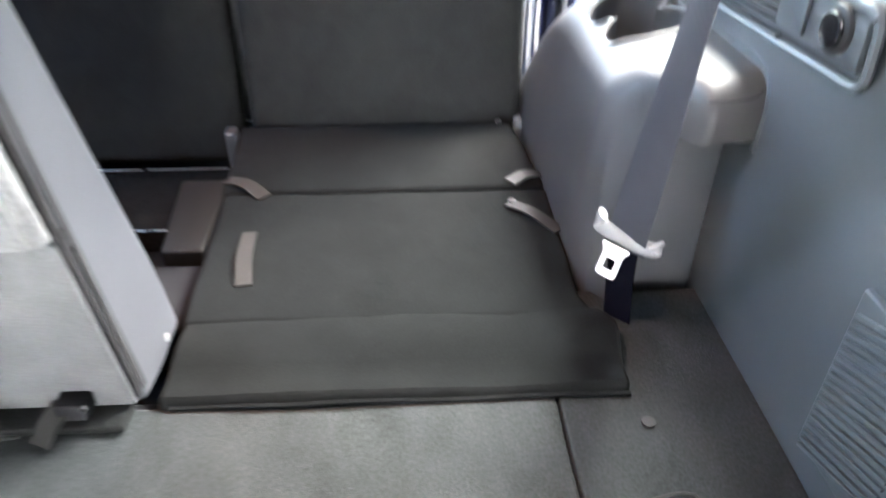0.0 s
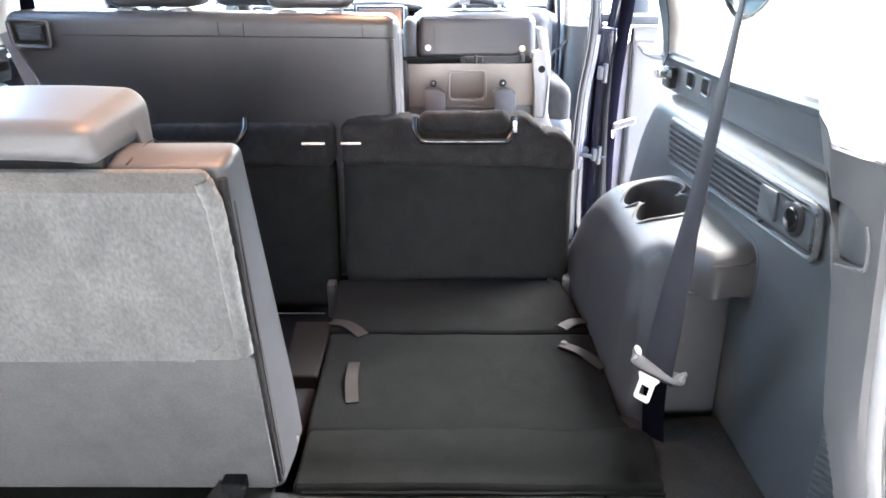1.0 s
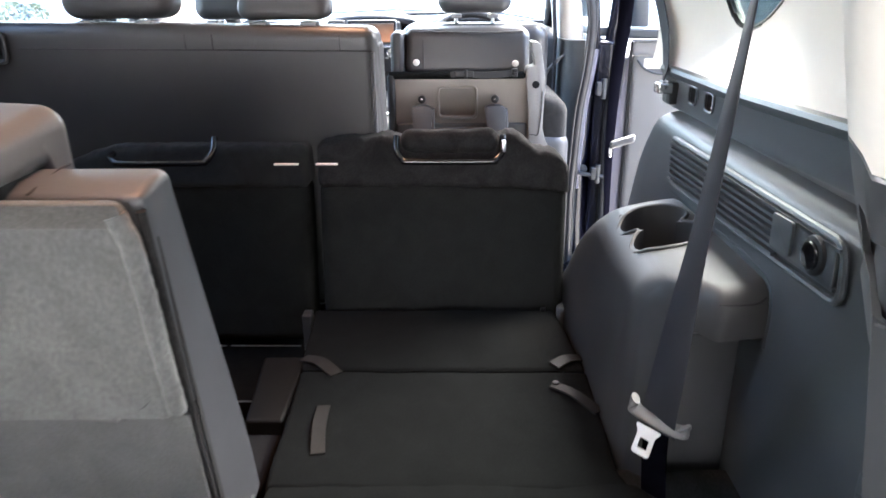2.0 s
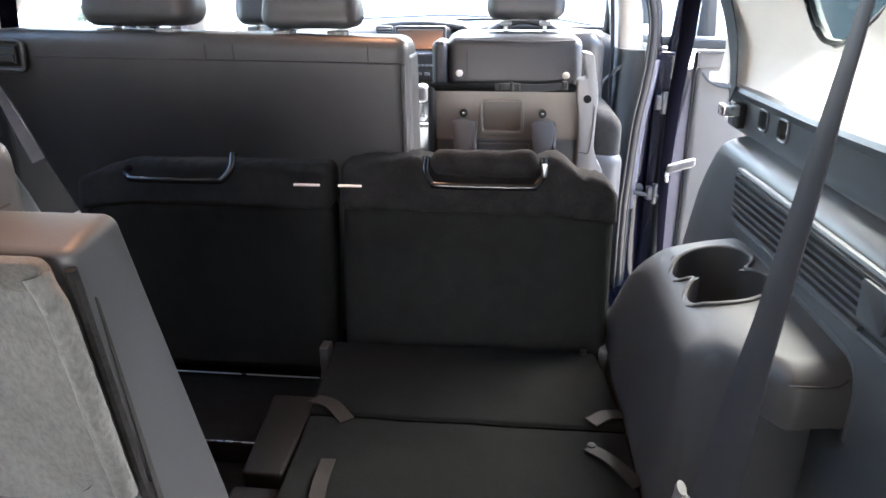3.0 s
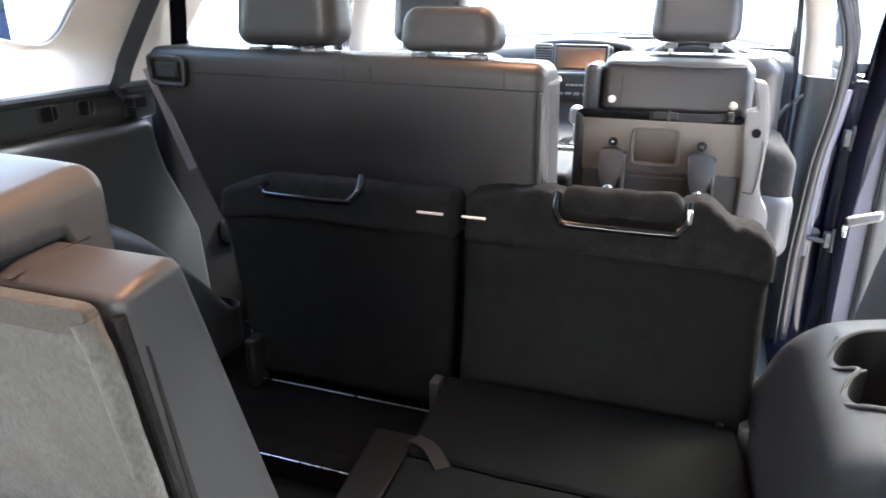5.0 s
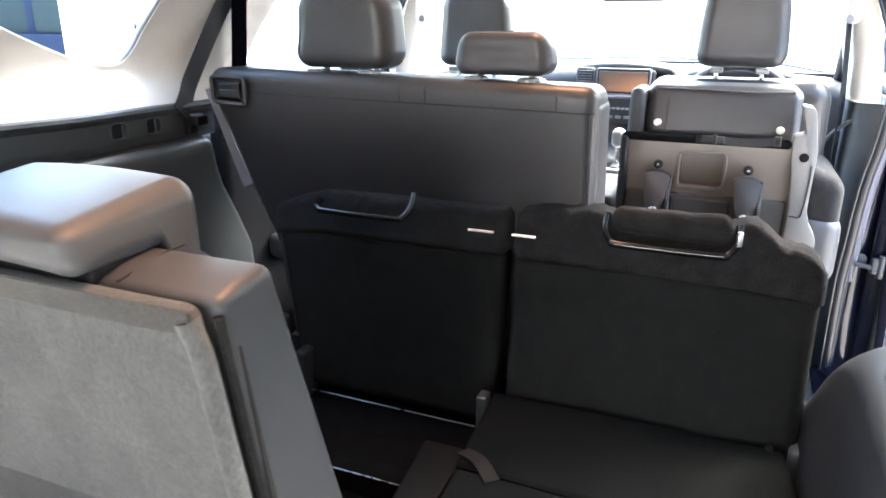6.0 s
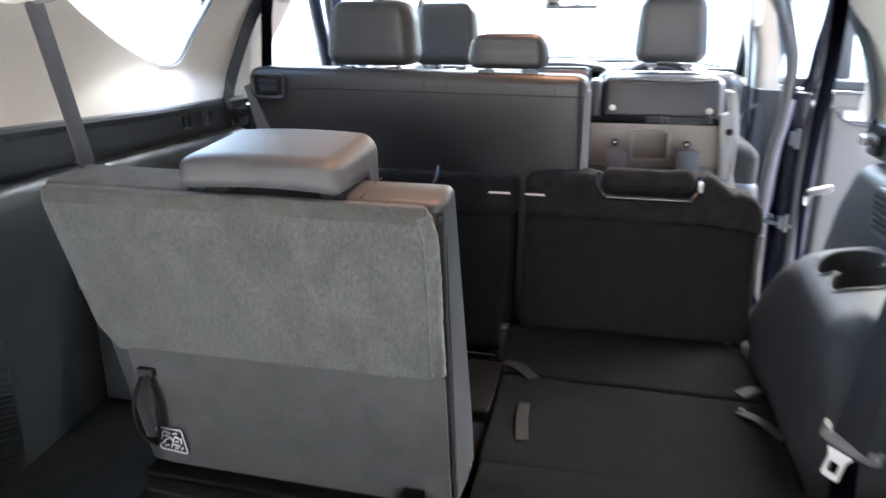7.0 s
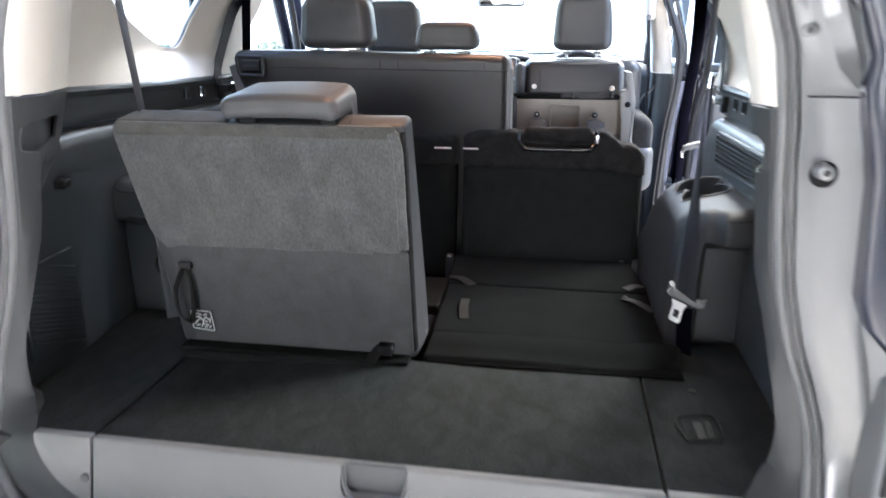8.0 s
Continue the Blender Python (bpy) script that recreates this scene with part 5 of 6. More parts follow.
def build_tumbled():
    st = thing("tumbled_seat", (0.30, 1.65, -0.33), "single second-row seat tumbled forward, its grey plastic base showing", "car seat", "second-row seats")
    base = part("base_panel", rbox(0.104, 0.482, 1.560, 1.625, -0.12, 0.398, 0.014, (8, 2, 10), 4, lambda p: p + Vector((0, 0.16 * (0.33 - p.z) * 0.2, 0))), M_UNDER, st, "grey-brown moulded plastic seat base")
    cut(base, rbox(0.230, 0.330, 1.545, 1.588, 0.286, 0.366, 0.012, m=4))
    part("recess_floor", rbox(0.228, 0.332, 1.584, 1.590, 0.282, 0.370, 0.003), M_UNDER, base)
    part("lower_plate", rbox(0.118, 0.464, 1.5555, 1.575, -0.10, 0.272, 0.006, (6, 1, 6), 3, lambda p: p + Vector((0, 0.16 * (0.33 - p.z) * 0.2, 0))), M_HUMP, base, "charcoal lower plate of the seat base")
    part("centre_plate", rbox(0.218, 0.350, 1.5520, 1.575, -0.08, 0.262, 0.006, (4, 1, 6), 3, lambda p: p + Vector((0, 0.16 * (0.33 - p.z) * 0.2, 0))), M_HUMP, base, "slate plate between the legs")
    part("recess_rim", tube([Vector((x, 1.5605, z)) for x, z in round_poly([(0.230, 0.286), (0.330, 0.286), (0.330, 0.366), (0.230, 0.366)], 0.012)], 0.0040, 6, True), M_UNDER, base)
    part("edge_rail", rbox(0.100, 0.456, 1.550, 1.585, 0.386, 0.403, 0.008, (6, 2, 1), 4), M_WELL, st, "black padded top edge")
    part("side_edge", rbox(0.098, 0.118, 1.548, 1.60, -0.10, 0.400, 0.009, (1, 1, 6), 4), M_DARKPL, st)
    for x, bx in ((0.187, 0.187), (0.378, 0.378)):
        part("bolt", disc((bx, 1.556, 0.3345), (0, -1, 0), 0.0105, 0.012, 20, 0.003), M_DARKPL, base, "black bolt")
        part("bolt_head", disc((bx, 1.549, 0.3345), (0, -1, 0), 0.0036, 0.006, 12, 0.001), M_CHROME, base)
        # a hood over each leg, wide at the top and open below
        hood = [(x - 0.028, 0.316), (x - 0.010, 0.321), (x + 0.016, 0.320), (x + 0.029, 0.312), (x + 0.024, 0.262), (x + 0.014, 0.232), (x - 0.012, 0.234), (x - 0.020, 0.262)]
        leg = part("leg_cover", prism(round_poly(hood, 0.010), lambda u, v, d: Vector((u, 1.566 - d * (1.0 - 0.5 * max(0.0, (v - 0.262) / 0.058)), v)), 0.062, 0.005), M_HUMP, st, "charcoal plastic leg cover")
        part("leg_plate", prism(round_poly([(1.492, 0.16), (1.560, 0.16), (1.566, 0.312), (1.540, 0.312), (1.506, 0.262)], 0.006), lambda u, v, d, x=x: Vector((x + 0.026 + d, u, v)), 0.007, 0.0015), M_HUMP, leg)
        part("latch_hook", tube(spline([(x - 0.008, 1.515, 0.20), (x - 0.006, 1.505, 0.236), (x + 0.004, 1.503, 0.242), (x + 0.010, 1.510, 0.232), (x + 0.010, 1.515, 0.20)], 4), 0.0045, 8), M_STEEL, leg, "bright steel latch")
        part("latch_body", rbox(x - 0.020, x + 0.022, 1.512, 1.556, 0.186, 0.226, 0.005), M_DARKPL, leg)
        part("leg", rbox(x - 0.018, x + 0.018, 1.512, 1.56, -0.10, 0.20, 0.006), M_DARKPL, st)
    # folded backrest roll with two pale studs
    rollp = part("backrest", rbox(0.140, 0.472, 1.612, 1.765, 0.388, 0.508, 0.024, (10, 4, 4), 6, lambda p: p + Vector((0, 0.18 * (p.z - 0.40), 0))), M_LEATHER_L, st, "grey leather backrest folded onto the seat")
    part("side_bolster", rbox(0.104, 0.140, 1.60, 1.72, 0.375, 0.500, 0.016, (1, 3, 4), 5), M_LEATHER_D, st)
    part("seam", tube([Vector((0.190, 1.611 + 0.18 * (z - 0.40) - 0.0003, z)) for z in (0.405, 0.43, 0.46, 0.478)], 0.0014, 5), M_RUBBER, rollp)
    # lighter line laid on the roll for its lit crease
    part("ridge", tube([Vector((x, 1.6325 + 0.0006 * math.sin(x * 60), 0.4985 - 0.0015 * math.sin(x * 22))) for x in np.linspace(0.162, 0.452, 14)], 0.0022, 6), M_LEATHER, rollp)
    for x, z in ((0.172, 0.424), (0.432, 0.420)):
        part("stud", disc((x, 1.600, z), (0, -1, 0.1), 0.0085, 0.020, 18, 0.003), M_CREAM, rollp, "pale round stud")
    sp = part("strap", ribbon(spline([(0.262, 1.548, 0.398), (0.300, 1.545, 0.400), (0.340, 1.545, 0.397), (0.385, 1.545, 0.398), (0.428, 1.546, 0.403)], 5), 0.017, 0.003, (0, 0.2, 1)), M_RUBBER, st, "black strap with a buckle")
    bk = part("buckle", rbox(0.272, 0.322, 1.538, 1.546, 0.391, 0.408, 0.003), M_DARKPL, sp, "black buckle")
    part("bar", rbox(0.298, 0.306, 1.533, 1.540, 0.389, 0.412, 0.002), M_DARKPL, bk)
    part("strap_end", rbox(0.420, 0.434, 1.538, 1.549, 0.392, 0.414, 0.003, (1, 1, 3)), M_DARKPL, sp)
    for k in range(3):
        part("rib", rbox(0.4215, 0.4325, 1.5355, 1.539, 0.395 + 0.006 * k, 0.398 + 0.006 * k, 0.001, m=1), M_DARKPL, sp)
    # pale side bracket: a tall arm that widens and runs down
    arm = [(0.465, 0.480), (0.491, 0.475), (0.507, 0.385), (0.505, 0.31), (0.504, 0.258), (0.513, 0.226), (0.530, 0.198), (0.535, 0.0), (0.535, -0.25), (0.46, -0.25), (0.468, 0.234), (0.466, 0.309), (0.459, 0.368), (0.457, 0.414), (0.481, 0.419)]
    br = part("side_bracket", prism(round_poly(arm, 0.008), lambda u, v, d: Vector((u, 1.550 + d, v)), 0.06, 0.003), M_BRACKET, st, "pale grey plastic side bracket")
    # black disc laid on the bracket for the hole's shade
    part("hole", disc((0.482, 1.5485, 0.372), (0, -1, 0), 0.0095, 0.006, 16), M_HOLE, br, "black disc for the shade in a round hole")
    part("panel_line", tube(spline([(0.500, 1.549, 0.355), (0.499, 1.549, 0.30), (0.493, 1.549, 0.245), (0.480, 1.549, 0.242), (0.470, 1.549, 0.243)], 5), 0.0012, 5), M_RUBBER, br)
    # leather given the dark fleece tone to offset daylight from the door
    part("seat_side", rbox(0.490, 0.585, 1.630, 1.95, 0.20, 0.335, 0.035, (3, 6, 4), 5, lambda p: p + Vector((0, 0, -0.30 * max(0, p.x - 0.52)))), M_FUZZ_D, st, "leather seat side, darkened against the door's daylight")
    part("seat_lower", rbox(0.492, 0.592, 1.622, 1.95, 0.06, 0.232, 0.04, (3, 6, 4), 5), M_LEATHER_S, st, "dark cushion side")
    part("floor_frame", rbox(0.12, 0.48, 1.60, 1.95, -0.33, -0.10, 0.01), M_DARKPL, st)
    return st


build_tumbled()

# ---- front row, dashboard and windscreen ----


def build_front_seat(x, y, z, label):
    st = thing("front_seat", (x, y + 0.25, -0.33), label, "car seat", "front seats")

    def form(p):
        q = p.copy()
        f = max(0, (q.z + 0.1) / 0.6)
        q.x = x + (q.x - x) * (1 - 0.10 * max(0, f - 0.5))
        q.y += 0.10 * (1 - f)
        return q
    part("backrest", rbox(x - 0.235, x + 0.235, y, y + 0.13, -0.15, z, 0.050, (8, 3, 10), 6, form), M_LEATHER_L, st, "grey leather backrest")
    part("pocket", rbox(x - 0.17, x + 0.17, y - 0.002, y + 0.02, -0.05, 0.28, 0.01, (4, 1, 4), 3, form), M_LEATHER, st)
    part("cushion", rbox(x - 0.24, x + 0.24, y + 0.10, y + 0.60, -0.20, -0.04, 0.045, (6, 6, 3), 5), M_LEATHER, st)
    part("base", rbox(x - 0.18, x + 0.18, y + 0.10, y + 0.52, -0.33, -0.18, 0.01), M_DARKPL, st)
    headrest(st, x - 0.110, x + 0.110, y + 0.005, y + 0.115, z + 0.028, z + 0.225, 0.036, M_LEATHER_L, (x - 0.055, x + 0.055), "grey leather headrest")
    return st


build_front_seat(0.333, 1.875, 0.508, "grey leather front seat behind the steering wheel")
build_front_seat(-0.385, 1.84, 0.495, "grey leather front passenger seat")


def build_dash():
    d = thing("dashboard", (0, 2.75, -0.2), "dark dashboard with a central display and vents", "dashboard")

    def form(p):
        q = p.copy()
        if q.z > 0.3:
            q.z -= 0.035 * max(0, (abs(q.x) - 0.2) / 0.5)
            q.y += 0.04 * max(0, (q.z - 0.3) / 0.2)
        return q
    part("pad", rbox(-0.70, 0.70, 2.57, 2.96, 0.14, 0.488, 0.05, (16, 6, 6), 5, form), M_DARKPL, d, "black soft dashboard pad")
    part("hood", rbox(-0.225, 0.125, 2.535, 2.75, 0.478, 0.512, 0.016, (12, 4, 2), 4, lambda p: p + Vector((0, 0.25 * abs(p.x + 0.05) ** 1.5, -0.55 * (p.x + 0.05) ** 2))), M_DARKPL, d, "arched hood over the display")
    part("cluster_hood", rbox(0.16, 0.52, 2.46, 2.72, 0.440, 0.515, 0.030, (10, 4, 3), 4, lambda p: p + Vector((0, 0, -0.9 * (p.x - 0.34) ** 2))), M_DARKPL, d, "hood over the dials")
    part("centre_panel", rbox(-0.155, 0.065, 2.535, 2.70, 0.05, 0.49, 0.014, (6, 3, 8), 4, lambda p: p + Vector((0, -0.35 * (0.49 - p.z) * 0.5, 0))), M_DARKPL, d)
    sc = part("display", rbox(-0.142, 0.050, 2.512, 2.536, 0.400, 0.492, 0.006, (2, 1, 2), 3, lambda p: p + Vector((0, 0.18 * (p.z - 0.44), 0))), M_DARKPL, d, "display in a grey frame")
    part("glass", rbox(-0.132, 0.040, 2.5085, 2.5135, 0.410, 0.482, 0.002, fn=lambda p: p + Vector((0, 0.18 * (p.z - 0.44), 0))), M_SCREEN, sc, "dark glossy display glass")
    # glowing sheet in place of the orange glare on the glass
    part("lit_picture", rbox(-0.130, 0.039, 2.5065, 2.5090, 0.412, 0.480, 0.001, (6, 1, 4), 1, lambda p: p + Vector((0, 0.18 * (p.z - 0.44), 0))), M_GLARE, sc, "orange reflection on the display, made as a glow")
    part("frame", tube([Vector((x, 2.511 + 0.18 * (z - 0.44), z)) for x, z in round_poly([(-0.140, 0.402), (0.048, 0.402), (0.048, 0.490), (-0.140, 0.490)], 0.008)], 0.003, 6, True), M_MIDPL, sc)
    v = part("air_vent", rbox(-0.214, -0.152, 2.528, 2.56, 0.425, 0.490, 0.008), M_DARKPL, d, "black air vent with slats")
    for i in range(6):
        part("slat", rbox(-0.208, -0.158, 2.518, 2.530, 0.432 + i * 0.0093, 0.436 + i * 0.0093, 0.001, m=1), M_MIDPL, v)
    part("vent_frame", tube([Vector((x, 2.526, z)) for x, z in round_poly([(-0.214, 0.425), (-0.152, 0.425), (-0.152, 0.490), (-0.214, 0.490)], 0.008)], 0.003, 6, True), M_MIDPL, v)
    panel = part("control_panel", rbox(-0.140, 0.050, 2.490, 2.520, 0.300, 0.392, 0.006), M_DARKPL, d, "panel of climate controls")
    for x in (-0.118, 0.028):
        part("knob", disc((x, 2.484, 0.372), (0, -1, 0.1), 0.016, 0.016, 22, 0.003), M_CHROME, panel, "chrome-ringed knob")
    for i in range(7):
        part("button", rbox(-0.090 + i * 0.016, -0.078 + i * 0.016, 2.486, 2.492, 0.350, 0.357, 0.001, m=1), M_LIGHTPL, panel)
    for i in range(4):
        part("button", rbox(-0.120 + i * 0.03, -0.100 + i * 0.03, 2.486, 2.492, 0.318, 0.328, 0.001, m=1), M_MIDPL, panel)
    part("panel_trim", tube([(-0.138, 2.488, 0.396), (0.048, 2.488, 0.396)], 0.003, 6), M_CHROME, panel)
    return d


build_dash()


def build_console():
    c = thing("centre_console", (-0.02, 2.0, -0.33), "dark centre console with a gear lever", "console")
    part("box", rbox(-0.125, 0.085, 1.72, 2.56, -0.33, 0.15, 0.03, (4, 10, 4), 4, lambda p: p + Vector((0, 0, 0.08 * max(0, (p.y - 2.1) / 0.4) if p.z > 0 else 0))), M_DARKPL, c)
    part("armrest", rbox(-0.115, 0.075, 1.70, 2.02, 0.14, 0.215, 0.028, (4, 6, 2), 5), M_TAUPE, c, "dark leather armrest")
    g = part("gear_gate", rbox(-0.055, 0.050, 2.12, 2.30, 0.165, 0.205, 0.008), M_CHROME, c, "bright gear gate")
    part("gate_slot", rbox(-0.012, 0.012, 2.14, 2.27, 0.203, 0.208, 0.002), M_DARKPL, g)
    part("lever", tube([(0.0, 2.205, 0.19), (0.0, 2.20, 0.27)], 0.008, 10), M_CHROME, g)
    part("knob", rbox(-0.020, 0.020, 2.175, 2.230, 0.262, 0.322, 0.017, m=5), M_LIGHTPL, g, "pale gear knob")
    return c


build_console()


def build_wheel():
    w = thing("steering_wheel", (0.34, 2.36, 0.33), "dark leather steering wheel", "steering wheel")
    c, n = Vector((0.335, 2.36, 0.345)), Vector((0, -0.92, 0.40)).normalized()
    u = Vector((1, 0, 0))
    v = n.cross(u).normalized()
    part("rim", tube([c + (u * math.cos(t) + v * math.sin(t)) * 0.187 for t in np.linspace(0, 2 * math.pi, 48, endpoint=False)], 0.015, 10, True), M_LEATHER_D, w)
    part("hub", disc(c - n * 0.02, n, 0.07, 0.05, 28, 0.012), M_DARKPL, w)
    for t in (0, math.pi, -math.pi / 2):
        part("spoke", tube([c - n * 0.015 + (u * math.cos(t) + v * math.sin(t)) * r for r in (0.05, 0.12, 0.185)], 0.013, 8), M_MIDPL, w, "grey spoke")
    part("column", tube([c - n * 0.03, c - n * 0.25], 0.035, 12), M_DARKPL, w)
    return w


build_wheel()


def build_windscreen():
    ws = thing("window_1", (0, 2.6, 0.5), "clear windscreen in dark pillars", "windscreen", kind="structure")
    pane = part("pane", sheet([[Vector((x * (1 - 0.12 * f), lerp(2.98, 2.14, f) - 0.05 * (x / 0.66) ** 2, lerp(0.47, 0.90, f))) for f in (0, 0.25, 0.5, 0.75, 1)] for x in np.linspace(-0.68, 0.68, 9)], 0.005), M_GLASS, ws)
    pane.visible_shadow = False
    for s in (1, -1):
        part("pillar", tube(spline([(s * 0.70, 2.96, 0.44), (s * 0.665, 2.62, 0.63), (s * 0.62, 2.30, 0.80), (s * 0.59, 2.10, 0.88)], 6), 0.032, 10), M_DARKPL, ws, "dark windscreen pillar")
        part("wiper", tube([(s * 0.05, 2.965, 0.497), (s * 0.05 + 0.30, 2.955, 0.502)], 0.006, 6), M_RUBBER, ws)
    return ws


build_windscreen()
mir = thing("rear_view_mirror", (-0.02, 2.42, 0.80), "small rear-view mirror in a pale housing", "mirror")
part("housing", rbox(-0.125, 0.085, 2.40, 2.44, 0.714, 0.780, 0.014, (4, 1, 2), 4), M_MIDPL, mir)
part("mirror_glass", rbox(-0.115, 0.075, 2.396, 2.401, 0.721, 0.773, 0.002), surface("mirror_silver", (0.8, 0.82, 0.83), 0.03, metal=1.0, var=0.02, bump=0.0), mir, "bright mirror glass")
part("stalk", tube([(-0.02, 2.43, 0.78), (-0.02, 2.40, 0.86)], 0.009, 8), M_DARKPL, mir)

# ---- doors and door pillars ----


def build_pillar(s):
    p = thing("pillar_right" if s > 0 else "pillar_left", (s * 0.68, 2.05, -0.33), "door pillar, dark trim below and pale trim above, with a rubber seal", "pillar", kind="structure")
    back = 0.0 if s > 0 else 0.06
    S = lambda x, y, z: Vector((s * x, y - back, z))
    part("lower_trim", sheet([[S(0.612, 2.19, z), S(0.618 + 0.03 * max(0, 0.1 - z), 2.08, z), S(0.624 + 0.02 * max(0, 0.1 - z), 2.05, z), S(0.640, 2.024, z), S(0.660, 2.010, z), S(0.686, 2.004, z)] for z in (-0.33, -0.15, 0.0, 0.15, 0.3, 0.40, 0.449)], 0.01, s > 0), M_PLASTIC, p, "dark plastic pillar trim")
    part("upper_trim", sheet([[S(x - 0.014, 2.19, z), S(x - 0.006, 2.08, z), S(x, 2.05, z), S(x + 0.016, 2.024, z), S(x + 0.038, 2.010, z), S(x + 0.056, 2.004, z)] for z, x in ((0.451, 0.622), (0.55, 0.612), (0.65, 0.590), (0.78, 0.55), (0.93, 0.49))], 0.01, s > 0), M_CREAM, p, "pale cream pillar trim")
    anchor = part("belt_anchor", rbox(s * 0.566, s * 0.600, 1.99 - back, 2.03 - back, 0.645, 0.735, 0.014, m=4), M_CREAM, p, "cream front belt anchor")
    part("anchor_bolt", disc(S(0.575, 1.988, 0.655), (0, 1, 0), 0.010, 0.006, 16, 0.002), M_SEAL, anchor)
    seal = [(-0.33, 0.668), (-0.246, 0.666), (-0.036, 0.664), (0.071, 0.669), (0.18, 0.674), (0.262, 0.681), (0.34, 0.693), (0.42, 0.701), (0.505, 0.703), (0.56, 0.696), (0.61, 0.680), (0.70, 0.645), (0.80, 0.60), (0.90, 0.54)]
    curve = spline([S(x, 1.990, z) for z, x in seal], 6)
    part("seal", tube(curve, 0.0135, 12), M_SEAL_D, p, "dark grey rubber door seal")
    part("seal_lip", tube([v + Vector((-s * 0.014, -0.007, 0)) for v in curve], 0.0042, 8), M_SEAL_D, p)
    part("seal_bead", tube([v + Vector((s * 0.010, -0.009, 0)) for v in curve], 0.0030, 8), M_SEAL_D, p)
    part("post", sheet([[S(x + 0.006, 2.006, z), S(x + 0.026, 2.004, z), S(x + 0.032, 2.012, z), S(x + 0.034, 2.08, z)] for z, x in seal if -0.05 < z < 0.45], 0.008, s > 0), M_LILAC, p, "pale lilac painted door post")
    # painted outer pillar: a rounded upright that widens into the sill
    rows = []
    for z, x0, x1 in ((-0.44, 0.66, 0.80), (-0.30, 0.665, 0.775), (-0.15, 0.668, 0.760), (0.0, 0.672, 0.752), (0.15, 0.690, 0.748), (0.30, 0.708, 0.748), (0.44, 0.722, 0.752), (0.56, 0.716, 0.742), (0.72, 0.668, 0.700), (0.90, 0.575, 0.61)):
        rows.append([S(lerp(x0, x1, f), 2.040 - 0.030 * math.sin(math.pi * f) + 0.05 * f, z) for f in (0, 0.12, 0.25, 0.38, 0.5, 0.62, 0.75, 0.88, 1.0)] + [S(x1 + 0.004, 2.16, z)])
    part("outer_post", sheet(rows, 0.006, s > 0), M_PAINT_D, p, "glossy dark painted outer post")
    part("door_sill", sheet([[S(0.640, y, -0.330), S(0.672, y, -0.300), S(0.700, y, -0.292), S(0.735, y, -0.300), S(0.760, y, -0.330), S(0.785, y, -0.45), S(0.79, y, -0.60)] for y in (1.22, 1.4, 1.6, 1.80, 2.05)], 0.01, s < 0), M_PAINT_D, p, "glossy dark painted door sill")
    if s > 0:
        part("belt", ribbon([S(0.604, 2.10, -0.1), S(0.606, 2.09, 0.2), S(0.600, 2.07, 0.45), S(0.578, 2.03, 0.66)], 0.044, 0.003, (0.35, 0.93, 0)), M_BELT, p, "dark front seat belt")
    part("guide", tube(spline([S(0.628, 2.045, 0.400), S(0.612, 2.06, 0.385), S(0.586, 2.09, 0.352), S(0.572, 2.12, 0.312)], 5), 0.0052, 8), M_MIDPL, p, "grey belt guide")
    for z in (0.300, 0.020):
        h = part("hinge", rbox(s * 0.728, s * 0.752, 1.985 - back, 2.012 - back, z - 0.022, z + 0.022, 0.006), M_TRIM, p, "dark door hinge")
        part("hinge_pin", disc(S(0.752, 1.990, z), (0, 0, 1), 0.009, 0.064, 14, 0.002), M_TRIM, h)
    part("check_arm", tube([S(0.690, 2.00, 0.020), S(0.775, 1.985, 0.010)], 0.007, 8), M_TRIM, p)
    part("sensor_cap", disc(S(0.704, 2.012, 0.030), (0, -1, 0), 0.017, 0.005, 24, 0.002), M_TRIM, p, "grey round cap on the door post")
    return p


build_pillar(1)
build_pillar(-1)


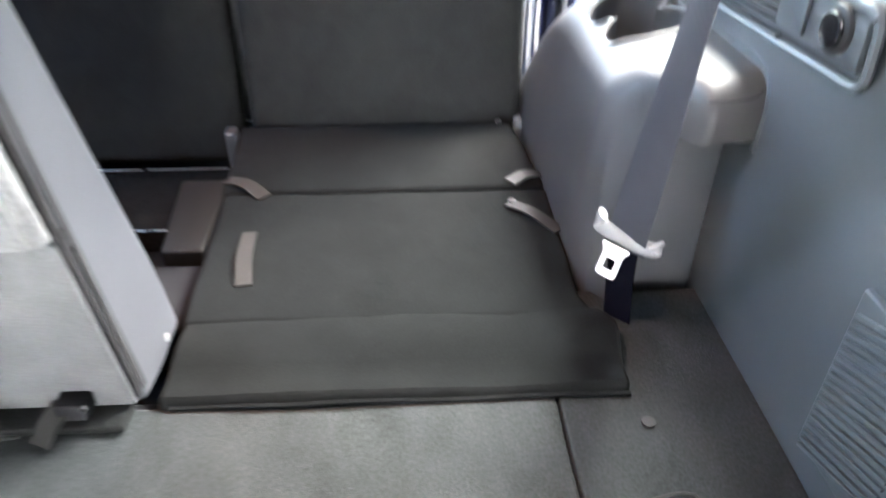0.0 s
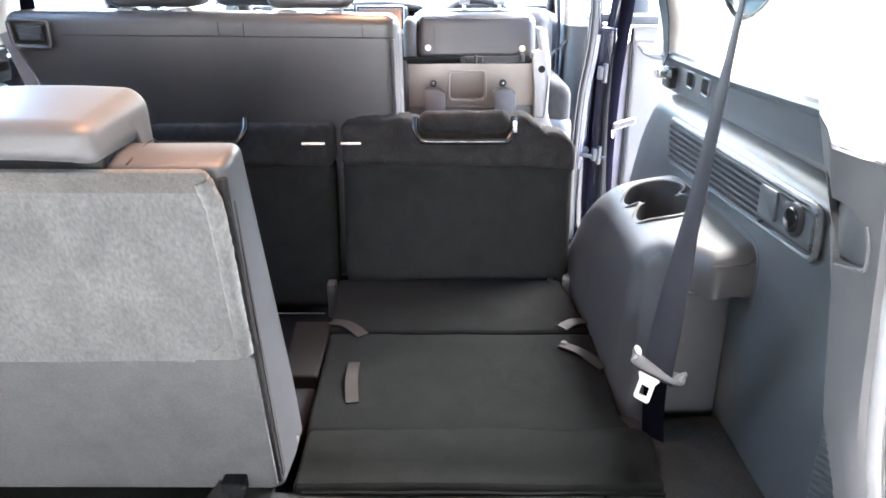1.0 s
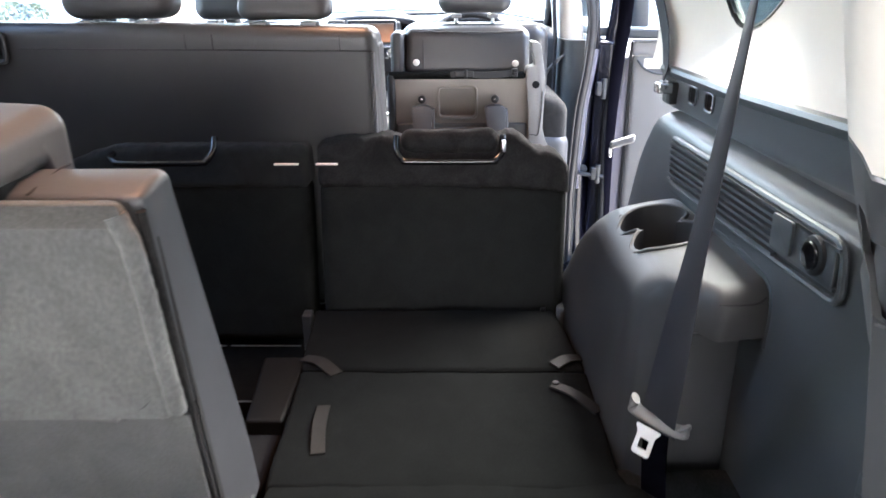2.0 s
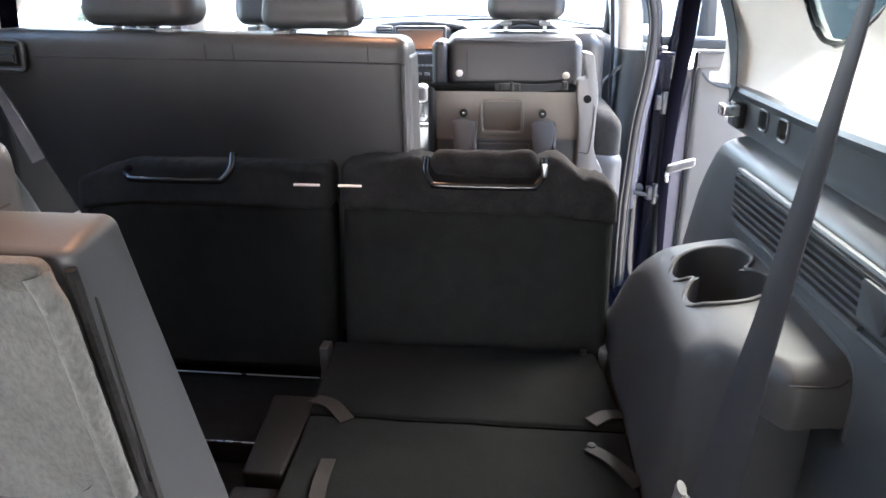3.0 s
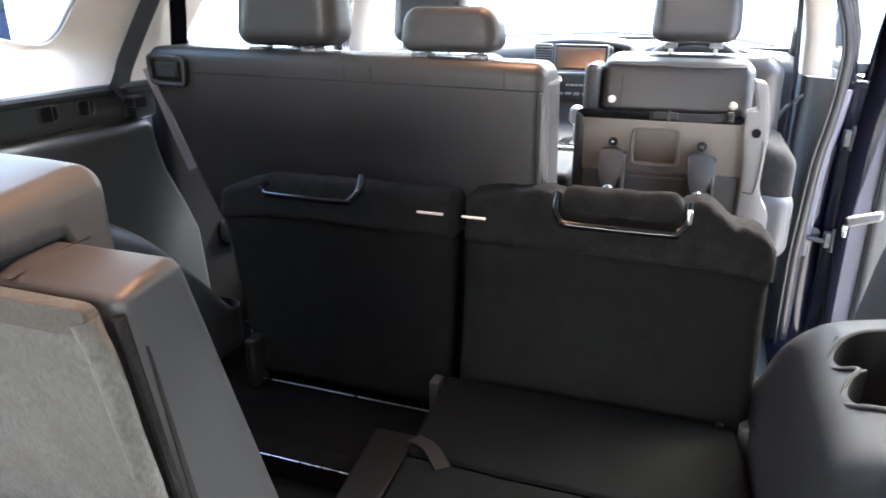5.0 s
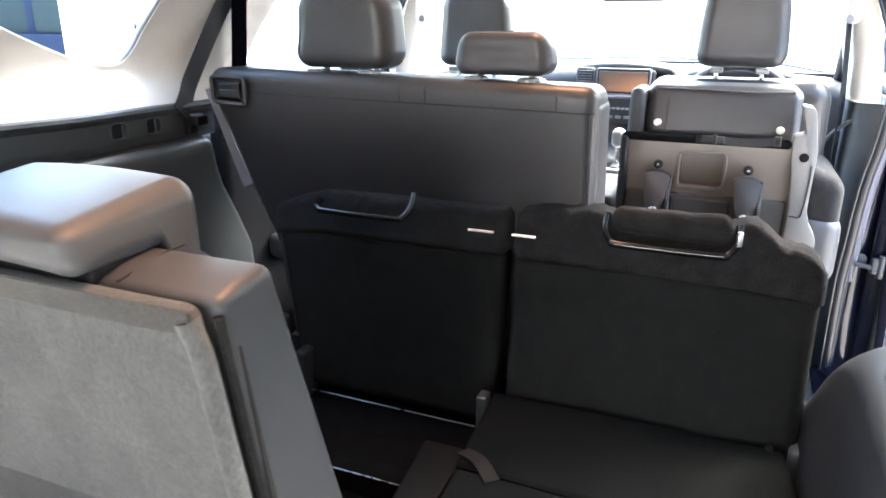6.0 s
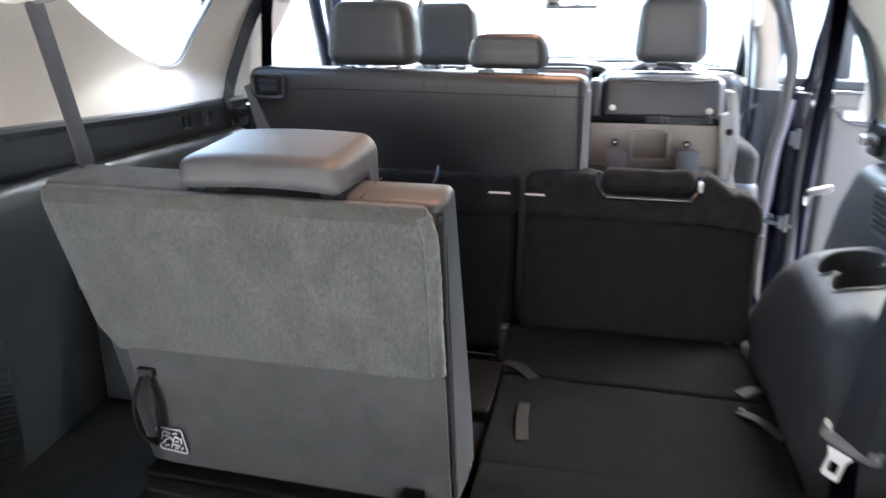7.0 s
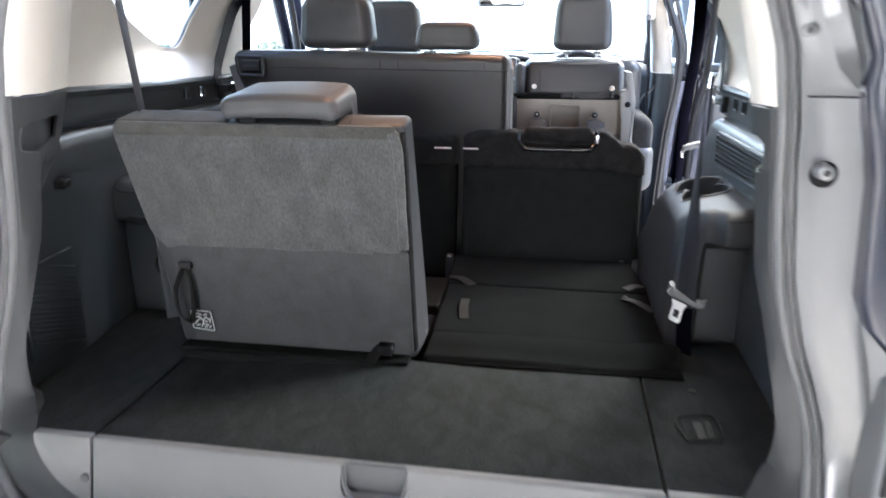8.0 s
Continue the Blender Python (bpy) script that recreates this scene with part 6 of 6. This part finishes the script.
def door_leaf(name, hinge, angle, s, label, y_len=0.98):
    """A car door: its hinge edge at hinge, swung out by angle degrees, inner face towards the cabin."""
    d = thing(name, (hinge[0], hinge[1], -0.33), label, "car door", kind="structure")
    a = radians(angle)
    along = Vector((s * math.sin(a), -math.cos(a), 0))
    inner = Vector((-s * math.cos(a), -math.sin(a), 0))
    h = Vector((hinge[0], hinge[1], 0))

    def at(u, w, z):
        return h + along * u + inner * w + Vector((0, 0, z))

    def place(bm):
        for v in bm.verts:
            v.co = at(v.co.x, v.co.y, v.co.z)
        return bm
    L = y_len
    part("shell", place(rbox(0.0, L, -0.10, 0.0, -0.50, 0.40, 0.02, (6, 1, 6), 4)), M_PAINT, d, "painted door shell")
    # left panels are black: the shade on them is put into the colour
    card = part("inner_panel", place(rbox(0.104, L - 0.03, -0.005, 0.045, -0.46, 0.448, 0.020, (8, 2, 8), 4)), M_DOORCARD if s > 0 else M_HOLE, d, "light grey door panel" if s > 0 else "door panel, black for its shade")
    part("upper_panel", place(rbox(0.104, L - 0.03, 0.020, 0.049, 0.404, 0.450, 0.008, (8, 1, 2), 3)), M_DOORCARD if s > 0 else M_HOLE, card)
    part("window_ledge", place(rbox(0.085, L - 0.03, -0.02, 0.056, 0.456, 0.487, 0.009, (6, 2, 1), 4)), M_PLASTIC, d, "dark window ledge")
    part("armrest", place(rbox(0.24, L - 0.16, 0.04, 0.10, 0.06, 0.125, 0.020, (6, 2, 2), 4)), M_MIDPL, card, "grey armrest")
    if s > 0:
        part("insert", place(rbox(0.140, L - 0.25, 0.038, 0.0475, 0.366, 0.398, 0.0045, (6, 1, 2), 4)), M_CREAM, card, "cream door insert")
        part("insert_edge", place(tube(spline([(0.120, 0.049, 0.392), (0.150, 0.051, 0.364), (0.21, 0.052, 0.352), (0.40, 0.052, 0.350)], 5), 0.0035, 8)), M_PLASTIC, card)
        part("ledge_trim", place(tube([(0.10, 0.056, 0.4525), (L - 0.05, 0.056, 0.4525)], 0.003, 6)), M_LIGHTPL, d)
    part("pocket", place(rbox(0.16, L - 0.12, 0.04, 0.072, -0.44, -0.18, 0.02, (4, 1, 3), 4)), M_MIDPL, card)
    part("edge_band", place(rbox(-0.012, 0.046, -0.095, 0.012, -0.49, 0.445, 0.012, (1, 1, 6), 4)), M_PAINT_D, d, "dark painted hinge edge")
    part("edge_strip", place(rbox(0.050, 0.100, -0.06, 0.018, -0.35, 0.448, 0.005, (1, 1, 10), 3, lambda p: p + Vector((max(0.0, p.z - 0.10) * (0.13 if p.x < 0.075 else 0.0), 0, 0)))), M_LILAC, d, "pale painted strip of the door edge")
    part("edge_seal", place(tube(spline([(0.045, 0.022, -0.46), (0.042, 0.026, 0.0), (0.040, 0.026, 0.20), (0.052, 0.026, 0.34), (0.074, 0.024, 0.46), (0.082, 0.014, 0.60), (0.12, 0.006, 0.80)], 6), 0.0135, 10)), M_RUBBER, d, "black door seal")
    part("inner_seal", place(tube([(0.101, 0.026, -0.44), (0.101, 0.028, 0.20), (0.098, 0.028, 0.445)], 0.0050, 8)), M_RUBBER, d)
    fr = part("window_frame", place(tube(spline([(0.028, -0.03, 0.42), (0.040, -0.03, 0.50), (0.055, -0.045, 0.64), (0.11, -0.07, 0.84), (0.45 * L, -0.09, 0.885), (0.85 * L, -0.075, 0.85), (0.93 * L, -0.05, 0.68), (0.965 * L, -0.03, 0.42)], 6), 0.024, 10)), M_PAINT_D, d, "dark window frame")
    if s > 0:
        part("sail_trim", place(prism(round_poly([(0.088, 0.488), (0.140, 0.488), (0.128, 0.66), (0.118, 0.80), (0.100, 0.80)], 0.005), lambda u, v, q: Vector((u, -0.06 - 0.06 * (v - 0.488) + q, v)), 0.05, 0.004)), M_PLASTIC, fr, "slate corner trim of the window")
    g = part("pane", place(sheet([[Vector((u * L, -0.03 - 0.06 * f, lerp(0.46, 0.87, f))) for f in (0, 0.5, 1)] for u in (0.06, 0.35, 0.65, 0.94)], 0.004)), M_GLASS, d)
    g.visible_shadow = False
    return d


door_leaf("door_1", (0.742, 2.035), 72, 1, "open rear car door with a light grey inner panel", 0.92)
door_leaf("door_2", (-0.775, 1.905), 0, -1, "closed rear car door, its inner panel blackened for shade", 0.76)
door_leaf("door_3", (0.775, 2.94), 0, 1, "closed front car door beside the driver's seat", 0.90)
door_leaf("door_4", (-0.775, 2.94), 0, -1, "closed front car door beside the passenger seat", 0.99)


def build_hanging_tongue():
    b = thing("hanging_belt", (0.645, 1.24, 0.2), "dark second-row belt with a pale tongue hanging in the doorway", "seat belt", "second-row seat belts")
    part("webbing", ribbon(spline([(0.625, 1.22, -0.08), (0.619, 1.24, 0.12), (0.619, 1.265, 0.26), (0.624, 1.275, 0.42), (0.634, 1.275, 0.56), (0.634, 1.28, 0.76)], 5), 0.046, 0.0018, lambda f: (0.25 + 0.7 * f, 0.85 - 0.3 * f, 0)), M_BELT_D, b)
    t = part("tongue", rbox(0.620, 0.675, 1.258, 1.272, 0.271, 0.289, 0.006, (2, 1, 1), 3, lambda p: p + Vector((0, 0, 0.30 * (p.x - 0.64)))), M_LIGHTPL, b, "pale grey belt tongue")
    part("blade", rbox(0.612, 0.626, 1.262, 1.268, 0.246, 0.270, 0.003), M_STEEL, t, "bright metal blade")
    return b


build_hanging_tongue()


def build_hanging_strap():
    b = thing("hanging_belt", (-0.645, 1.15, 0.2), "dark grey second-row belt hanging beside the closed door", "seat belt", "second-row seat belts")
    part("webbing", ribbon(spline([(-0.660, 1.148, 0.44), (-0.659, 1.156, 0.52), (-0.657, 1.164, 0.60), (-0.650, 1.170, 0.70), (-0.62, 1.180, 0.82)], 5), 0.042, 0.0018, (0.16, 0.98, 0)), M_BELT_D, b)
    # window light on this run is put into its pale colour
    part("lower_webbing", ribbon(spline([(-0.655, 1.070, 0.515), (-0.655, 1.105, 0.439), (-0.655, 1.134, 0.367), (-0.655, 1.166, 0.293)], 5), 0.040, 0.0018, (0.60, 0.72, 0.3)), M_BELT_LIT, b, "lower run of the belt, coloured as lit by the window")
    part("anchor", rbox(-0.645, -0.600, 1.155, 1.205, 0.80, 0.86, 0.014, m=4), M_CREAM, b, "cream belt anchor cover")
    return b


build_hanging_strap()

# ---- outside ----


def build_parked_car(x, y, rz, paint, label, tall=1.0):
    c = thing("parked_car", (0, 0, 0), label, "car", "parked cars")
    side = [(-2.2, 0.30), (-2.2, 0.75), (-1.95, 0.95), (-1.2, 1.02), (-0.55, 1.50), (0.95, 1.52), (1.75, 1.08), (2.15, 0.98), (2.25, 0.70), (2.25, 0.30)]
    part("body", prism(round_poly(side[:4] + [(-1.1, 1.03), (1.78, 1.06)] + side[7:], 0.10), lambda u, v, d: Vector((d - 0.88, u, v)), 1.76, 0.05), paint, c)
    cab = part("cabin", prism(round_poly([(-1.15, 1.0), (-0.55, 1.48), (0.95, 1.50), (1.72, 1.04)], 0.12), lambda u, v, d: Vector((d - 0.74, u, v)), 1.48, 0.06), paint, c)
    for sx in (-1, 1):
        part("side_window", prism(round_poly([(-0.95, 1.06), (-0.50, 1.40), (0.20, 1.42), (0.20, 1.06)], 0.05), lambda u, v, d: Vector((sx * (0.738 + d), u, v)), 0.008), M_CARGLASS, cab)
        part("side_window", prism(round_poly([(0.28, 1.06), (0.28, 1.42), (0.90, 1.42), (1.42, 1.08)], 0.05), lambda u, v, d: Vector((sx * (0.738 + d), u, v)), 0.008), M_CARGLASS, cab)
        part("headlight", rbox(sx * 0.50, sx * 0.84, -2.225, -2.15, 0.66, 0.80, 0.03), M_LIGHTPL, c, "clear headlight")
        for wy in (-1.4, 1.4):
            wh = part("wheel", disc((sx * 0.80, wy, 0.32), (1, 0, 0), 0.32, 0.20, 32, 0.03), M_TYRE, c)
            part("rim", disc((sx * 0.895, wy, 0.32), (1, 0, 0), 0.20, 0.03, 24, 0.01), M_CHROME, wh)
    part("windscreen", prism([(-0.66, 1.06), (0.66, 1.06), (0.60, 1.42), (-0.60, 1.42)], lambda u, v, d: Vector((u, lerp(-1.12, -0.62, (v - 1.03) / 0.42) - d, v + 0.01)), 0.01), M_CARGLASS, c)
    part("rear_window", prism([(-0.66, 1.10), (0.66, 1.10), (0.60, 1.44), (-0.60, 1.44)], lambda u, v, d: Vector((u, lerp(1.70, 1.02, (v - 1.06) / 0.42) + d, v + 0.02)), 0.01), M_CARGLASS, c)
    part("grille", rbox(-0.45, 0.45, -2.235, -2.18, 0.50, 0.70, 0.02), M_DARKPL, c)
    c.matrix_basis = pose(x, y, -0.80, 0, 0, rz) @ Matrix.Diagonal((1, 1, tall, 1))
    return c


build_parked_car(-8.4, 7.0, 143, M_BLUECAR, "tall dark blue car parked in the yard", 1.25)
build_parked_car(-11.5, 5.6, 143, M_PAINT_D, "dark saloon car parked in the yard")
build_parked_car(5.2, 5.2, -70, M_PAINT, "grey saloon car parked beside the open door")


def build_shrub(x, y, r, seed):
    rnd = random.Random(seed)
    c = thing("shrub", (x, y, -0.8), "low green shrub at the edge of the yard", "shrub", "shrubs")
    part("stem", tube([(x, y, -0.8), (x + 0.02, y, -0.4), (x, y + 0.03, 0.1)], 0.04, 8), M_BARK, c)
    bm = bmesh.new()
    for _ in range(230):
        a, b, k = rnd.uniform(0, 6.283), rnd.uniform(-0.4, 1.4), rnd.uniform(0.45, 1.0) ** 0.5
        p = Vector((x + r * k * math.cos(a) * math.cos(b), y + r * k * math.sin(a) * math.cos(b), -0.1 + r * 0.9 * k * math.sin(b)))
        d = Vector((rnd.uniform(-1, 1), rnd.uniform(-1, 1), rnd.uniform(-1, 1))).normalized()
        e = d.orthogonal().normalized()
        L = rnd.uniform(0.06, 0.13)
        v = [bm.verts.new(p - d * L), bm.verts.new(p + e * L * 0.4), bm.verts.new(p + d * L), bm.verts.new(p - e * L * 0.4)]
        bm.faces.new(v)
    part("crown", bm, M_LEAF, c, smooth=0)
    return c


for i, (x, y, r) in enumerate([(-12.7, 21.0, 0.45), (-12.0, 20.9, 0.40), (-9.0, 20.8, 0.6)]):
    build_shrub(x, y, r, 20 + i)


def build_backdrop():
    """A pale building round the far side of the yard."""
    b = thing("building", (0, 25, -0.8), "pale rendered building across the yard", "building")
    part("wall", rbox(-24, 24, 22, 22.4, -0.8, 3.2, 0.02), M_WALL, b)
    part("coping", rbox(-24.1, 24.1, 21.9, 22.5, 3.2, 3.3, 0.02), M_LIGHTPL, b)
    return b


build_backdrop()


def build_side_building():
    """A low grey-green workshop beyond the open door."""
    b = thing("workshop", (14.2, 8, -0.8), "low grey-green workshop with a blue sign board", "building")
    part("wall", rbox(14, 14.4, -6, 26, -0.8, 4.0, 0.02), M_OLIVE, b)
    part("sign_board", rbox(13.93, 14.0, 5.0, 11.5, 2.4, 3.2, 0.02), M_BLUESIGN, b, "plain blue sign board")
    for i in range(6):
        y = -3 + i * 4.6
        wn_ = part("window", rbox(13.95, 14.02, y, y + 2.6, 0.3, 1.7, 0.01), M_CARGLASS, b)
        part("window_sill", rbox(13.88, 14.02, y - 0.1, y + 2.7, 0.18, 0.30, 0.02), M_WALL, wn_)
    wing = part("wing", rbox(4.4, 14, 14.0, 14.4, -0.8, 7.5, 0.02), M_OLIVE, b)
    part("wing_sign", rbox(4.9, 6.6, 13.93, 14.0, 1.75, 2.5, 0.02), M_BLUESIGN, wing, "plain blue sign board")
    part("lettering_bar", rbox(5.3, 5.9, 13.915, 13.93, 2.0, 2.2, 0.005), M_WHITE, wing)
    for x in (4.9, 8.0, 11.0):
        part("shutter", rbox(x, x + 2.2, 13.94, 14.02, -0.7, 1.35, 0.02), M_LIGHTPL, wing)
        for k in range(6):
            part("shutter_slat", rbox(x + 0.04, x + 2.16, 13.92, 13.945, -0.6 + k * 0.32, -0.34 + k * 0.32, 0.01), M_LIGHTPL, wing)
    return b


build_side_building()


def build_unseen_shelter():
    """An unseen shelter added to block light round the tail, and a wall that bounces light in."""
    c = thing("canopy", (0, -4, -0.8), "unseen shelter added to block light round the rear of the car", "canopy", kind="structure")
    part("roof", rbox(-5.0, 11, -11.5, 0.0, 1.75, 1.95, 0.02), M_MIDPL, c)
    for x in (-4.8, 10.8):
        part("post", rbox(x - 0.08, x + 0.08, -11.4, -11.2, -0.8, 1.75, 0.02), M_LIGHTPL, c)
    # walls out of view that keep side light off the load bay
    for x in (3.0, -3.3):
        part("side_wall", rbox(x, x + 0.3, -11.5, -0.6, -0.8, 1.75, 0.02), M_OLIVE, c)
    # sunlit wall out of view, added to brighten the tail
    part("far_wall", rbox(-22, 22, -18.4, -18, -0.8, 5.0, 0.02), M_WALL, c)
    return c


build_unseen_shelter()

yard_post = thing("yard_post", (-4.2, 4.0, -0.8), "square white painted post in the yard", "post")
part("shaft", rbox(-4.38, -4.02, 3.82, 4.18, -0.8, 3.0, 0.02), M_WALL, yard_post)
part("foot", rbox(-4.46, -3.94, 3.74, 4.26, -0.8, -0.68, 0.02), M_WALL, yard_post)
